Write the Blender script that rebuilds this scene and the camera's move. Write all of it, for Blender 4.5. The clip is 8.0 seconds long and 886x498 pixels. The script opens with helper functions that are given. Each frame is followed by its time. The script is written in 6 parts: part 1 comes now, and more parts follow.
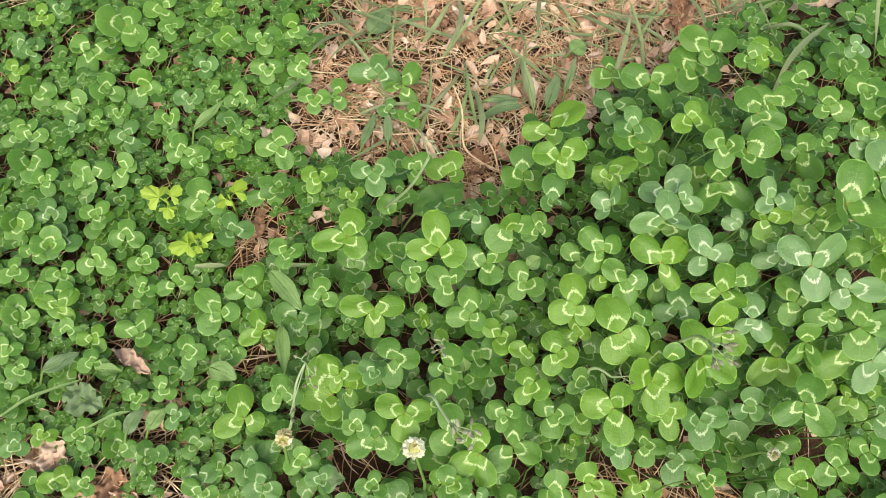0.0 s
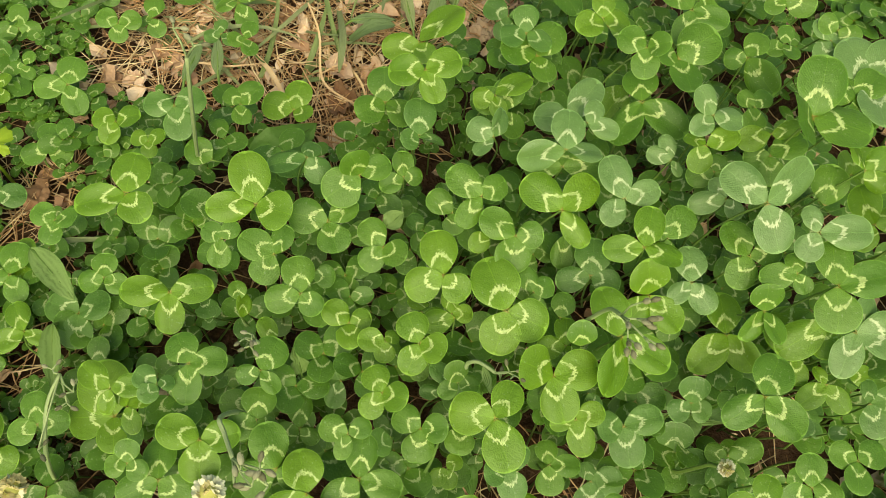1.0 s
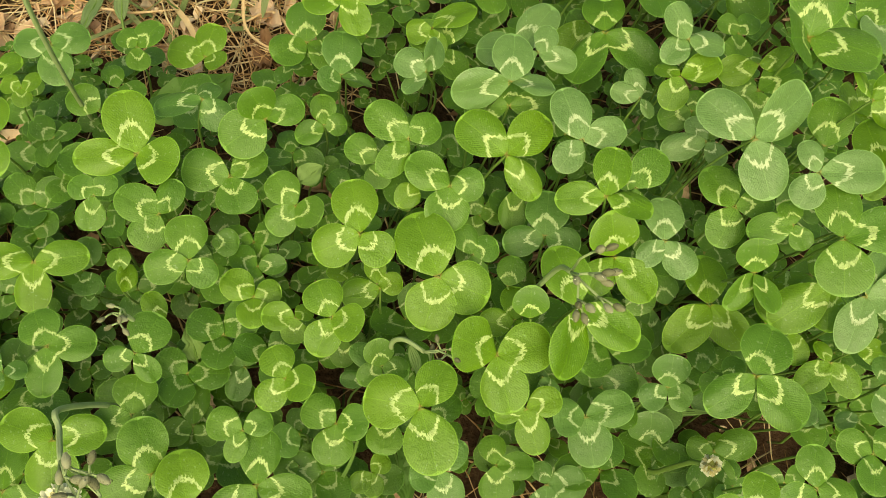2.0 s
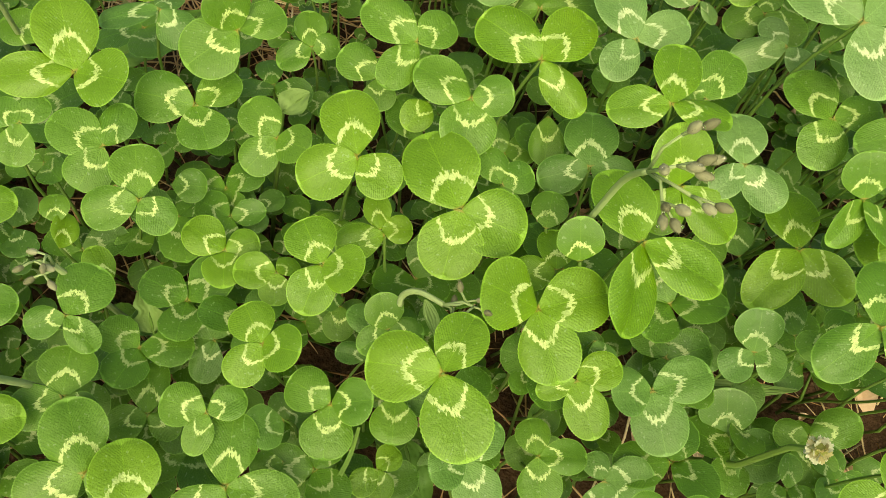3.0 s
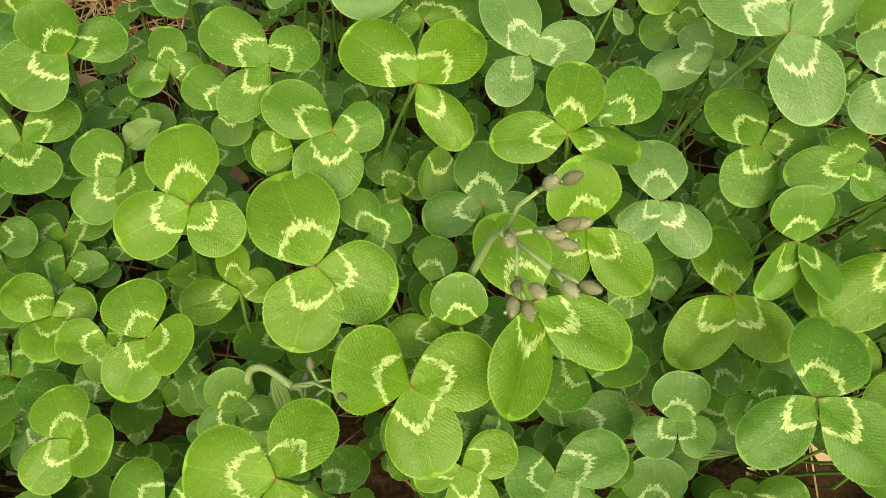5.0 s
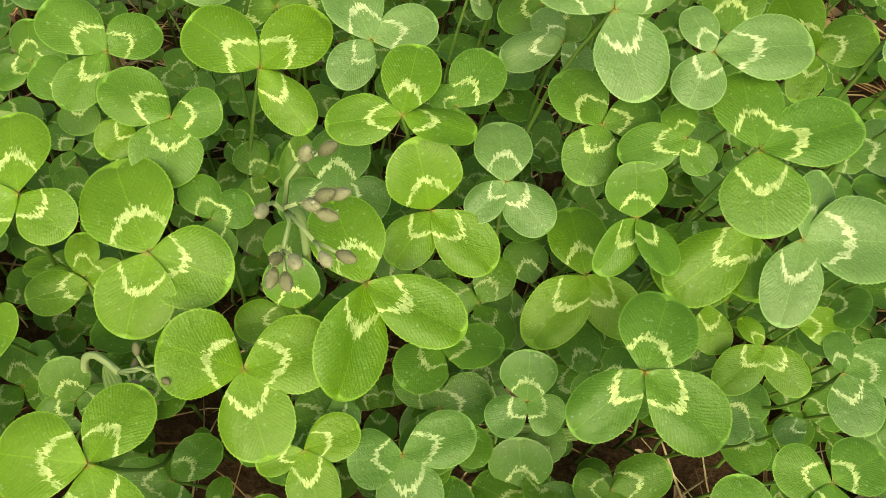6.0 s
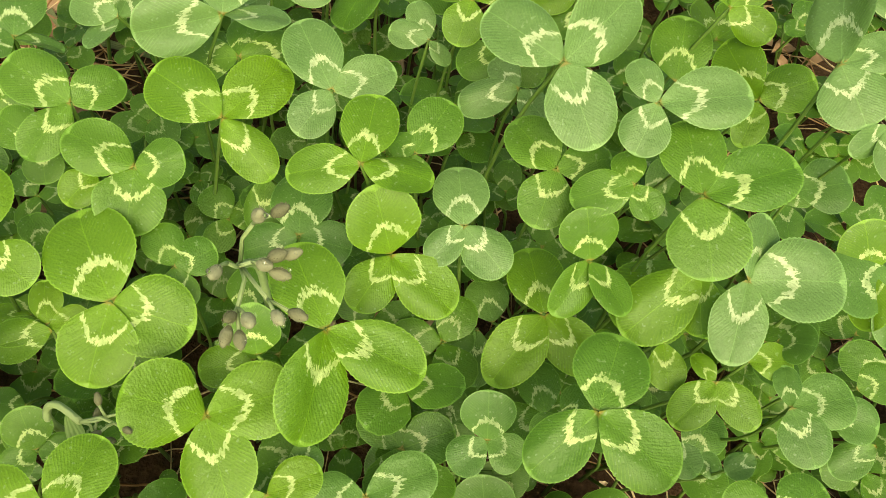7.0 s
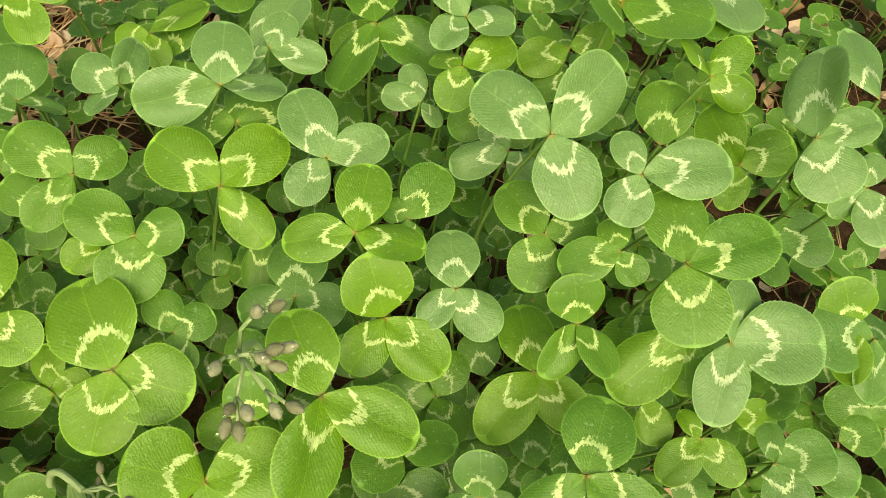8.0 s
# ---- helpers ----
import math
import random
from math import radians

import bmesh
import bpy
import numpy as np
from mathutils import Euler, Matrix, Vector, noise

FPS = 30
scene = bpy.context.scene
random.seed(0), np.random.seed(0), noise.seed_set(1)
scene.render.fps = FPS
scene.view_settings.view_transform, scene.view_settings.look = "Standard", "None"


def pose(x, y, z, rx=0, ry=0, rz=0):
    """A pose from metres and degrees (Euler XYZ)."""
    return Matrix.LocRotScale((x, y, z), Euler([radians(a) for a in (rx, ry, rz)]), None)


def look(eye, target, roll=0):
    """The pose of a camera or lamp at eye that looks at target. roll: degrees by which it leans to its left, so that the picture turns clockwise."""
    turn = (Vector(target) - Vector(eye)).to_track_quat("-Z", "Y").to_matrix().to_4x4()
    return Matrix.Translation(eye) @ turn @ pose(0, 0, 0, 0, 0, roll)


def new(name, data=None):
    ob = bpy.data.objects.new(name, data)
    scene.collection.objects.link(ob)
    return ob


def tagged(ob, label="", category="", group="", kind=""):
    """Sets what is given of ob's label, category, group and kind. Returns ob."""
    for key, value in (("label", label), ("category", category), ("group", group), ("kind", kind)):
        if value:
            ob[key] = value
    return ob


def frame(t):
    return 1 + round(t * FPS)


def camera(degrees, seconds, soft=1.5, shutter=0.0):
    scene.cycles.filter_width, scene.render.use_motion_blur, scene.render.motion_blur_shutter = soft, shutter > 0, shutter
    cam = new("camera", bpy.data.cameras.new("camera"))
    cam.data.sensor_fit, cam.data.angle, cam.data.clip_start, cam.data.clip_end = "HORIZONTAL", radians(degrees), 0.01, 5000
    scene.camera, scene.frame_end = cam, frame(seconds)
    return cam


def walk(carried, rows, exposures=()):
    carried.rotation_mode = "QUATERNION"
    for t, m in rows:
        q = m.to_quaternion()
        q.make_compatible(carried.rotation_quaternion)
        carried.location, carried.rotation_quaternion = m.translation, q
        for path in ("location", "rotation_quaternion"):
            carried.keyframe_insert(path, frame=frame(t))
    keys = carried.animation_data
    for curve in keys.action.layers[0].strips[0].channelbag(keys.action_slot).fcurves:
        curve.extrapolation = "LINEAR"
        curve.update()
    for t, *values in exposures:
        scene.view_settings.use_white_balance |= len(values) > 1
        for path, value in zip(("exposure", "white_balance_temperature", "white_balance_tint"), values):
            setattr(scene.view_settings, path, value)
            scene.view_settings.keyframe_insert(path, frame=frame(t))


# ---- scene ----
cam = camera(61.61, 8.0, soft=0.65)
PATH = [
    (0, (0.01661, 0.02598, 0.55458), (0.0604, 0.8193, -1.2808), 12.839),
    (0.2, (0.02937, 0.02642, 0.51955), (0.0867, 0.8196, -1.3155), 13.026),
    (0.5, (0.06136, 0.04758, 0.47252), (0.1150, 0.8200, -1.3715), 12.275),
    (0.7, (0.07898, 0.06191, 0.44822), (0.1636, 0.8169, -1.4019), 13.261),
    (1, (0.09468, 0.07474, 0.42547), (0.2185, 0.8505, -1.4138), 15.744),
    (1.2, (0.10450, 0.07338, 0.42120), (0.2483, 0.8501, -1.4162), 16.771),
    (1.5, (0.11693, 0.07175, 0.41348), (0.2513, 0.8506, -1.4237), 15.982),
    (1.7, (0.12651, 0.07825, 0.39535), (0.2600, 0.8555, -1.4426), 15.858),
    (2.8, (0.13233, 0.08548, 0.29898), (0.2587, 0.9572, -1.4966), 13.146),
    (3, (0.13073, 0.07936, 0.29349), (0.2568, 0.9501, -1.5026), 13.017),
    (3.5, (0.13100, 0.06678, 0.28823), (0.2509, 0.9218, -1.5158), 12.746),
    (3.7, (0.13255, 0.05450, 0.28125), (0.2632, 0.9280, -1.5132), 13.358),
    (4, (0.13849, 0.05041, 0.27777), (0.2686, 0.8957, -1.5301), 13.283),
    (4.2, (0.13266, 0.05812, 0.27444), (0.2714, 0.9157, -1.5270), 13.879),
    (4.3, (0.12855, 0.06883, 0.27407), (0.2552, 0.9237, -1.5296), 12.908),
    (4.5, (0.13577, 0.08774, 0.27028), (0.2541, 0.9481, -1.5313), 12.172),
    (4.7, (0.14862, 0.09914, 0.26995), (0.2787, 0.9515, -1.5347), 12.383),
    (5, (0.16368, 0.11030, 0.27107), (0.3246, 0.9814, -1.5220), 13.658),
    (5.2, (0.17450, 0.11807, 0.27191), (0.3325, 0.9834, -1.5242), 13.155),
    (6.3, (0.20280, 0.10349, 0.27439), (0.4335, 1.0060, -1.4954), 15.616),
    (6.5, (0.20368, 0.10545, 0.27656), (0.4511, 1.0333, -1.4778), 15.923),
    (7, (0.20376, 0.10906, 0.28066), (0.4600, 1.0394, -1.4711), 16.115),
    (7.5, (0.20146, 0.11128, 0.29076), (0.4627, 1.0486, -1.4566), 16.219),
    (8, (0.20344, 0.11867, 0.29265), (0.4695, 1.0763, -1.4429), 15.911),
]
walk(cam, [(t, look(eye, target, roll)) for t, eye, target, roll in PATH], exposures=[(0.0, 0.64, 6400, 8), (0.5, 0.51, 7000, -1), (1.0, 0.35, 8300, -7), (1.5, 0.31, 9500, -11), (3.0, 0.60, 9400, -11), (5.0, 0.53, 9100, -11), (8.0, 0.64, 9000, -9)])

# ---- light: an overcast day, soft sky with a weak wide sun ----
world = bpy.data.worlds.new("overcast")
scene.world = world
world.use_nodes = True
wn, wl = world.node_tree.nodes, world.node_tree.links
sky = wn.new("ShaderNodeTexSky")
sky.sky_type = "NISHITA"
sky.sun_disc = False
sky.sun_elevation, sky.sun_rotation = radians(51), radians(190)
sky.air_density, sky.dust_density, sky.ozone_density = 1.0, 4.0, 1.0
wl.new(sky.outputs["Color"], wn["Background"].inputs["Color"])
wn["Background"].inputs["Strength"].default_value = 0.12
sun_data = bpy.data.lights.new("sun", "SUN")
sun_data.energy, sun_data.angle, sun_data.color = 1.5, radians(44), (1.0, 0.96, 0.86)
sun = new("sun", sun_data)
sun.matrix_world = look((0.10, -0.55, 0.82), (0.0, 0.0, 0.0))


# ---- materials ----
class Nodes:
    """Short hand for building node trees."""

    def __init__(self, name):
        self.mat = bpy.data.materials.new(name)
        self.mat.use_nodes = True
        self.t = self.mat.node_tree
        self.bsdf = self.t.nodes["Principled BSDF"]
        self.out = self.t.nodes["Material Output"]

    def put(self, socket, value):
        if isinstance(value, bpy.types.NodeSocket):
            self.t.links.new(value, socket)
        else:
            socket.default_value = value

    def math(self, op, a, b=0.0, c=0.0):
        n = self.t.nodes.new("ShaderNodeMath")
        n.operation = op
        for s, v in zip(n.inputs, (a, b, c)):
            self.put(s, v)
        return n.outputs[0]

    def step(self, x, lo, hi):
        n = self.t.nodes.new("ShaderNodeMapRange")
        n.interpolation_type = "SMOOTHSTEP"
        self.put(n.inputs["Value"], x)
        n.inputs["From Min"].default_value, n.inputs["From Max"].default_value = lo, hi
        return n.outputs["Result"]

    def mix(self, f, a, b, blend="MIX"):
        n = self.t.nodes.new("ShaderNodeMix")
        n.data_type, n.blend_type = "RGBA", blend
        self.put(n.inputs[0], f)
        for s, v in ((n.inputs[6], a), (n.inputs[7], b)):
            self.put(s, (*v, 1.0) if isinstance(v, tuple) and len(v) == 3 else v)
        return n.outputs[2]

    def noise(self, scale, detail=3.0, vector=None, rough=0.55):
        n = self.t.nodes.new("ShaderNodeTexNoise")
        n.inputs["Scale"].default_value, n.inputs["Detail"].default_value, n.inputs["Roughness"].default_value = scale, detail, rough
        if vector is not None:
            self.put(n.inputs["Vector"], vector)
        return n.outputs["Fac"]

    def coord(self, which="Object"):
        return self.t.nodes.new("ShaderNodeTexCoord").outputs[which]

    def place(self):
        return self.t.nodes.new("ShaderNodeNewGeometry").outputs["Position"]

    def chance(self, island=False):
        if island:
            return self.t.nodes.new("ShaderNodeNewGeometry").outputs["Random Per Island"]
        return self.t.nodes.new("ShaderNodeObjectInfo").outputs["Random"]

    def uv(self):
        n = self.t.nodes.new("ShaderNodeSeparateXYZ")
        self.put(n.inputs[0], self.coord("UV"))
        return n.outputs[0], n.outputs[1]

    def edge(self):
        n = self.t.nodes.new("ShaderNodeUVMap")
        n.uv_map = "Edge"
        m = self.t.nodes.new("ShaderNodeSeparateXYZ")
        self.put(m.inputs[0], n.outputs[0])
        return m.outputs[0]

    def xyz(self, x, y, z):
        n = self.t.nodes.new("ShaderNodeCombineXYZ")
        for s, v in zip(n.inputs, (x, y, z)):
            self.put(s, v)
        return n.outputs[0]

    def ramp(self, f, *stops):
        n = self.t.nodes.new("ShaderNodeValToRGB")
        while len(n.color_ramp.elements) < len(stops):
            n.color_ramp.elements.new(0.5)
        for e, (p, c) in zip(n.color_ramp.elements, stops):
            e.position, e.color = p, (*c, 1.0)
        self.put(n.inputs[0], f)
        return n.outputs[0]

    def bump(self, height, strength=0.3, distance=0.001):
        n = self.t.nodes.new("ShaderNodeBump")
        n.inputs["Strength"].default_value, n.inputs["Distance"].default_value = strength, distance
        self.put(n.inputs["Height"], height)
        self.put(self.bsdf.inputs["Normal"], n.outputs[0])
        return n.outputs[0]

    def done(self, color, rough=0.5, spec=0.4, thin=0.0, normal=None):
        self.put(self.bsdf.inputs["Base Color"], (*color, 1.0) if isinstance(color, tuple) else color)
        self.put(self.bsdf.inputs["Roughness"], rough)
        self.bsdf.inputs["Specular IOR Level"].default_value = spec
        if thin:
            glow = self.t.nodes.new("ShaderNodeBsdfTranslucent")
            self.put(glow.inputs["Color"], self.mix(0.5, color, (0.30, 0.52, 0.03)))
            if normal is not None:
                self.put(glow.inputs["Normal"], normal)
            m = self.t.nodes.new("ShaderNodeMixShader")
            m.inputs[0].default_value = thin
            self.t.links.new(self.bsdf.outputs[0], m.inputs[1])
            self.t.links.new(glow.outputs[0], m.inputs[2])
            self.t.links.new(m.outputs[0], self.out.inputs["Surface"])
        return self.mat


def leaf_material(name, low, high, mark, island=False, mark_power=1.0, rough=0.42, thin=0.17):
    """Clover leaflet: u runs from base to tip, v across; a jagged pale arc, midrib and fine side veins."""
    n = Nodes(name)
    u, v = n.uv()
    y = n.math("SUBTRACT", v, 0.5)
    side = n.math("ABSOLUTE", y)
    rnd = n.chance(island)
    grain = n.noise(420.0, 2.0, n.place())
    blotch = n.noise(60.0, 3.0, n.place())
    tone = n.math("ADD", n.math("MULTIPLY", rnd, 0.6), n.math("MULTIPLY", blotch, 0.5))
    base = n.mix(n.math("MINIMUM", tone, 1.0), low, high)
    base = n.mix(n.math("MULTIPLY", n.step(u, 0.55, 0.0), 0.35), base, tuple(c * 1.5 for c in high))
    # fine side veins
    wander = n.math("MULTIPLY", n.noise(110.0, 3.0, n.place()), 11.0)
    run = n.math("SUBTRACT", u, n.math("MULTIPLY", n.math("POWER", side, 0.8), 0.85))
    wave = n.math("SINE", n.math("MULTIPLY_ADD", run, 118.0, wander))
    patchy = n.step(n.noise(140.0, 2.0, n.place()), 0.35, 0.65)
    vein = n.math("MULTIPLY", n.step(wave, 0.35, 1.0), n.math("MULTIPLY", n.step(n.math("MAXIMUM", side, n.math("SUBTRACT", u, 0.55)), 0.06, 0.36), patchy))
    base = n.mix(n.math("MULTIPLY", vein, 0.19), base, tuple(min(1.0, c * 2.2) for c in high))
    rib = n.step(side, 0.012, 0.003)
    base = n.mix(n.math("MULTIPLY", rib, 0.35), base, tuple(min(1.0, c * 1.7) for c in high))
    # pale arc
    lot = n.math("MULTIPLY", rnd, 37.0)
    fray = n.noise(1.0, 3.0, n.xyz(n.math("MULTIPLY", y, 24.0), n.math("MULTIPLY", u, 11.0), lot), 0.72)
    bend = n.noise(1.0, 1.0, n.xyz(n.math("MULTIPLY", y, 5.0), lot, 3.0))
    jag = n.math("MULTIPLY", n.math("SUBTRACT", fray, 0.5), 0.36)
    streak = n.math("MULTIPLY", n.math("SUBTRACT", bend, 0.5), 0.16)
    arc = n.math("ADD", n.math("SUBTRACT", u, n.math("MULTIPLY_ADD", rnd, 0.08, 0.42)), n.math("MULTIPLY", n.math("POWER", side, 2.0), 3.3))
    arc = n.math("ADD", n.math("ADD", arc, jag), streak)
    band = n.math("MULTIPLY", n.step(n.math("ABSOLUTE", arc), 0.058, 0.036), n.step(n.math("ADD", side, jag), 0.33, 0.27))
    strength = n.math("MULTIPLY_ADD", n.step(n.noise(260.0, 2.0, n.place()), 0.32, 0.6), 0.45, 0.55)
    base = n.mix(n.math("MULTIPLY", band, n.math("MULTIPLY", strength, mark_power)), base, mark)
    rim = n.step(n.edge(), 0.945, 1.0)
    base = n.mix(n.math("MULTIPLY", rim, 0.6), base, tuple(min(1.0, c * 1.9 + 0.04) for c in high))
    base = n.mix(n.math("MULTIPLY", n.step(u, 0.055, 0.02), 0.8), base, (0.36, 0.27, 0.06))
    spots = n.step(n.noise(900.0, 1.0, n.place()), 0.67, 0.73)
    base = n.mix(n.math("MULTIPLY", spots, 0.30), base, (0.42, 0.55, 0.30))
    relief = n.math("ADD", n.math("MULTIPLY", n.math("MULTIPLY_ADD", patchy, 0.6, 0.4), n.math("MULTIPLY", wave, 0.042)), n.math("ADD", grain, n.math("MULTIPLY", blotch, 3.0)))
    tiny = n.noise(1500.0, 2.0, n.place(), 0.7)
    base = n.mix(1.0, base, n.ramp(tiny, (0.25, (0.86, 0.87, 0.82)), (0.75, (1.13, 1.12, 1.16))), "MULTIPLY")
    relief = n.math("ADD", relief, n.math("MULTIPLY", tiny, 0.5))
    normal = n.bump(relief, 0.42, 0.0008)
    return n.done(base, n.math("MULTIPLY_ADD", grain, 0.25, rough - 0.08), 0.55, thin, normal)


MARK = (0.66, 0.79, 0.32)
LEAF = {
    "y": leaf_material("clover_yellow_green", (0.096, 0.226, 0.011), (0.172, 0.320, 0.020), MARK),
    "g": leaf_material("clover_green", (0.069, 0.187, 0.014), (0.131, 0.265, 0.026), MARK),
    "s": leaf_material("short_clover_green", (0.080, 0.212, 0.018), (0.150, 0.300, 0.034), MARK),
    # bluish green, paled further: sheen of the sky painted into the base colour
    "b": leaf_material("clover_blue_green_sheen", (0.105, 0.222, 0.052), (0.190, 0.325, 0.100), (0.66, 0.76, 0.44), rough=0.36),
    "d": leaf_material("clover_deep_green", (0.066, 0.172, 0.024), (0.130, 0.262, 0.050), (0.60, 0.72, 0.36), rough=0.40),
}
# green set darker than the other leaves: shade under the canopy, put into the colour
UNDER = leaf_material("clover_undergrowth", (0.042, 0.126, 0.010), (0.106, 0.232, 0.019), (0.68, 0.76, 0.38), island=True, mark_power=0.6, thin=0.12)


def plain_green(name, low, high, island=False, thin=0.25, rough=0.5, scale=250.0):
    n = Nodes(name)
    u, v = n.uv()
    rnd = n.chance(island)
    blotch = n.noise(scale, 3.0, n.place())
    base = n.mix(n.math("MULTIPLY_ADD", rnd, 0.55, n.math("MULTIPLY", blotch, 0.45)), low, high)
    ribs = n.math("SINE", n.math("MULTIPLY_ADD", v, 30.0, n.math("MULTIPLY", blotch, 9.0)))
    normal = n.bump(n.math("MULTIPLY_ADD", ribs, 0.18, blotch), 0.4, 0.0008)
    return n.done(base, rough, 0.35, thin, normal)


STEM = plain_green("petiole_green", (0.10, 0.20, 0.03), (0.22, 0.34, 0.08), thin=0.0)
GRASS = plain_green("grass_green", (0.16, 0.25, 0.07), (0.44, 0.46, 0.24), island=True, thin=0.2)
WEED = plain_green("weed_leaf_green", (0.09, 0.22, 0.03), (0.17, 0.32, 0.07))
WEED_PALE = plain_green("weed_leaf_pale", (0.19, 0.32, 0.08), (0.31, 0.44, 0.15))
WORT = plain_green("bright_seedling_green", (0.33, 0.50, 0.035), (0.47, 0.60, 0.08))
WEED_DULL = plain_green("weed_leaf_dull", (0.15, 0.24, 0.09), (0.27, 0.35, 0.16))
BUDSTEM = plain_green("bud_stalk", (0.32, 0.42, 0.17), (0.44, 0.52, 0.27), thin=0.0)


def dry_material(name, low, mid, high, island=True, rough=0.75, scale=180.0):
    n = Nodes(name)
    rnd = n.chance(island)
    blotch = n.noise(scale, 4.0, n.place())
    tone = n.math("MULTIPLY_ADD", rnd, 0.65, n.math("MULTIPLY", blotch, 0.45))
    normal = n.bump(n.noise(900.0, 2.0, n.place()), 0.4, 0.0006)
    return n.done(n.ramp(tone, (0.1, low), (0.5, mid), (0.95, high)), rough, 0.25)


STRAW = dry_material("dry_needles", (0.38, 0.17, 0.07), (0.72, 0.46, 0.25), (0.92, 0.78, 0.52))
CHIP = dry_material("bark_chips", (0.34, 0.17, 0.09), (0.64, 0.42, 0.28), (0.86, 0.69, 0.53))
DEADLEAF = dry_material("dead_leaf", (0.14, 0.06, 0.03), (0.40, 0.23, 0.13), (0.66, 0.50, 0.36), island=False, scale=220.0)
BUD = dry_material("bud_hairs", (0.12, 0.118, 0.062), (0.245, 0.24, 0.14), (0.44, 0.435, 0.28), island=False, scale=500.0)
PETAL = dry_material("floret_white", (0.74, 0.71, 0.42), (0.86, 0.84, 0.60), (0.93, 0.91, 0.74), rough=0.6)
FLORET_OLD = dry_material("floret_tan", (0.50, 0.40, 0.15), (0.64, 0.55, 0.26), (0.80, 0.73, 0.44), rough=0.7)
FLOWER_CORE = dry_material("flower_core", (0.36, 0.38, 0.09), (0.52, 0.50, 0.16), (0.64, 0.58, 0.24), island=False, rough=0.7, scale=600.0)

soil = Nodes("soil")
p = soil.place()
coarse, fine = soil.noise(35.0, 5.0, p), soil.noise(420.0, 4.0, p)
dirt = soil.ramp(soil.math("MULTIPLY_ADD", coarse, 0.6, soil.math("MULTIPLY", fine, 0.4)), (0.30, (0.030, 0.016, 0.009)), (0.52, (0.085, 0.045, 0.025)), (0.72, (0.20, 0.115, 0.068)))
away = soil.t.nodes.new("ShaderNodeVectorMath")
away.operation = "DISTANCE"
soil.put(away.inputs[0], p)
away.inputs[1].default_value = (0.06, 0.40, 0.0)
lawn = soil.step(soil.math("ADD", away.outputs["Value"], soil.math("MULTIPLY", soil.noise(5.0, 4.0, p), 0.5)), 0.74, 1.0)
turf = soil.ramp(soil.math("MULTIPLY_ADD", soil.noise(6.0, 4.0, p), 0.5, soil.math("MULTIPLY", fine, 0.5)), (0.32, (0.045, 0.040, 0.015)), (0.5, (0.045, 0.085, 0.018)), (0.7, (0.11, 0.17, 0.035)))
dirt = soil.mix(lawn, dirt, turf)
soil.bump(soil.math("ADD", coarse, fine), 0.7, 0.004)
SOIL = soil.done(dirt, 0.9, 0.2)


# ---- shapes ----
def mesh_of(name, verts, faces, material, uvs=None, smooth=True, edge=None):
    me = bpy.data.meshes.new(name)
    me.from_pydata(verts, [], faces)
    me.materials.append(material)
    if smooth:
        me.shade_smooth()
    if uvs is not None:
        layer = me.uv_layers.new(name="UVMap")
        loops = np.empty(len(me.loops), dtype=np.int32)
        me.loops.foreach_get("vertex_index", loops)
        layer.data.foreach_set("uv", np.asarray(uvs, dtype=np.float32)[loops].ravel())
        if edge is not None:
            layer = me.uv_layers.new(name="Edge")
            layer.data.foreach_set("uv", np.asarray(edge, dtype=np.float32)[loops].ravel())
    me.update()
    return me


def part(name, me, parent, m=Matrix(), label=""):
    ob = new(name, me)
    ob.parent = parent
    ob.matrix_basis = m
    return tagged(ob, label)


def outline(u, fat, notch):
    """Half width of a clover leaflet of length 1 and width 1 at u: wedge-shaped base, round tip."""
    c = 0.54 * fat
    if u > c:
        return 0.5 * math.sqrt(max(0.0, 1.0 - ((u - c) / (1.0 - c)) ** 2.3))
    return 0.5 * math.sin(math.pi / 2 * u / c) ** 0.84


def leaflet_grid(rows, cols, fold, curl, wavy, teeth, fat, notch, phase):
    """Points of one leaflet, base at the origin, tip at x = 1, width 1, with its own u, v."""
    verts, uvs = [], []
    for i in range(rows + 1):
        u = 0.5 - 0.5 * math.cos(math.pi * i / rows)
        w = outline(u, fat, notch)
        w *= 1.0 + teeth * (-1) ** i * (1.0 if 0.15 < u < 0.99 else 0.0)
        for j in range(cols + 1):
            s = 2.0 * j / cols - 1.0
            y = s * w
            x = u + notch * 0.10 * abs(s) ** 1.2 * max(0.0, u - 0.6) - notch * 0.05 * (1 - abs(s)) * max(0.0, u - 0.8) * 5
            z = fold * abs(y) - curl * (u - 0.15) ** 2 + wavy * math.sin(5.0 * u + phase) * s * s * 0.5 + wavy * 0.5 * math.sin(7.0 * y + phase * 2)
            verts.append((x, y, z))
            uvs.append((u, 0.5 + y))
            k = max(0.0, (u - 0.54) / 0.46) ** 2.3
            rim = math.sqrt(k + s * s * (1.0 - k))
            verts[-1] = (x, y, z - 0.03 * rim ** 6 * min(1.0, u / 0.3))
    faces = []
    for i in range(rows):
        for j in range(cols):
            a = i * (cols + 1) + j
            faces.append((a, a + cols + 1, a + cols + 2, a + 1))
    return verts, faces, uvs


VARIANTS = 7


def edge_layer(rows, cols):
    """How near the rim a point lies: 1 on it, 0 along the midrib."""
    out = []
    for i in range(rows + 1):
        k = max(0.0, (0.5 - 0.5 * math.cos(math.pi * i / rows) - 0.54) / 0.46) ** 2.3
        out += [(math.sqrt(k + (2.0 * j / cols - 1.0) ** 2 * (1.0 - k)), 0.0) for j in range(cols + 1)]
    return out


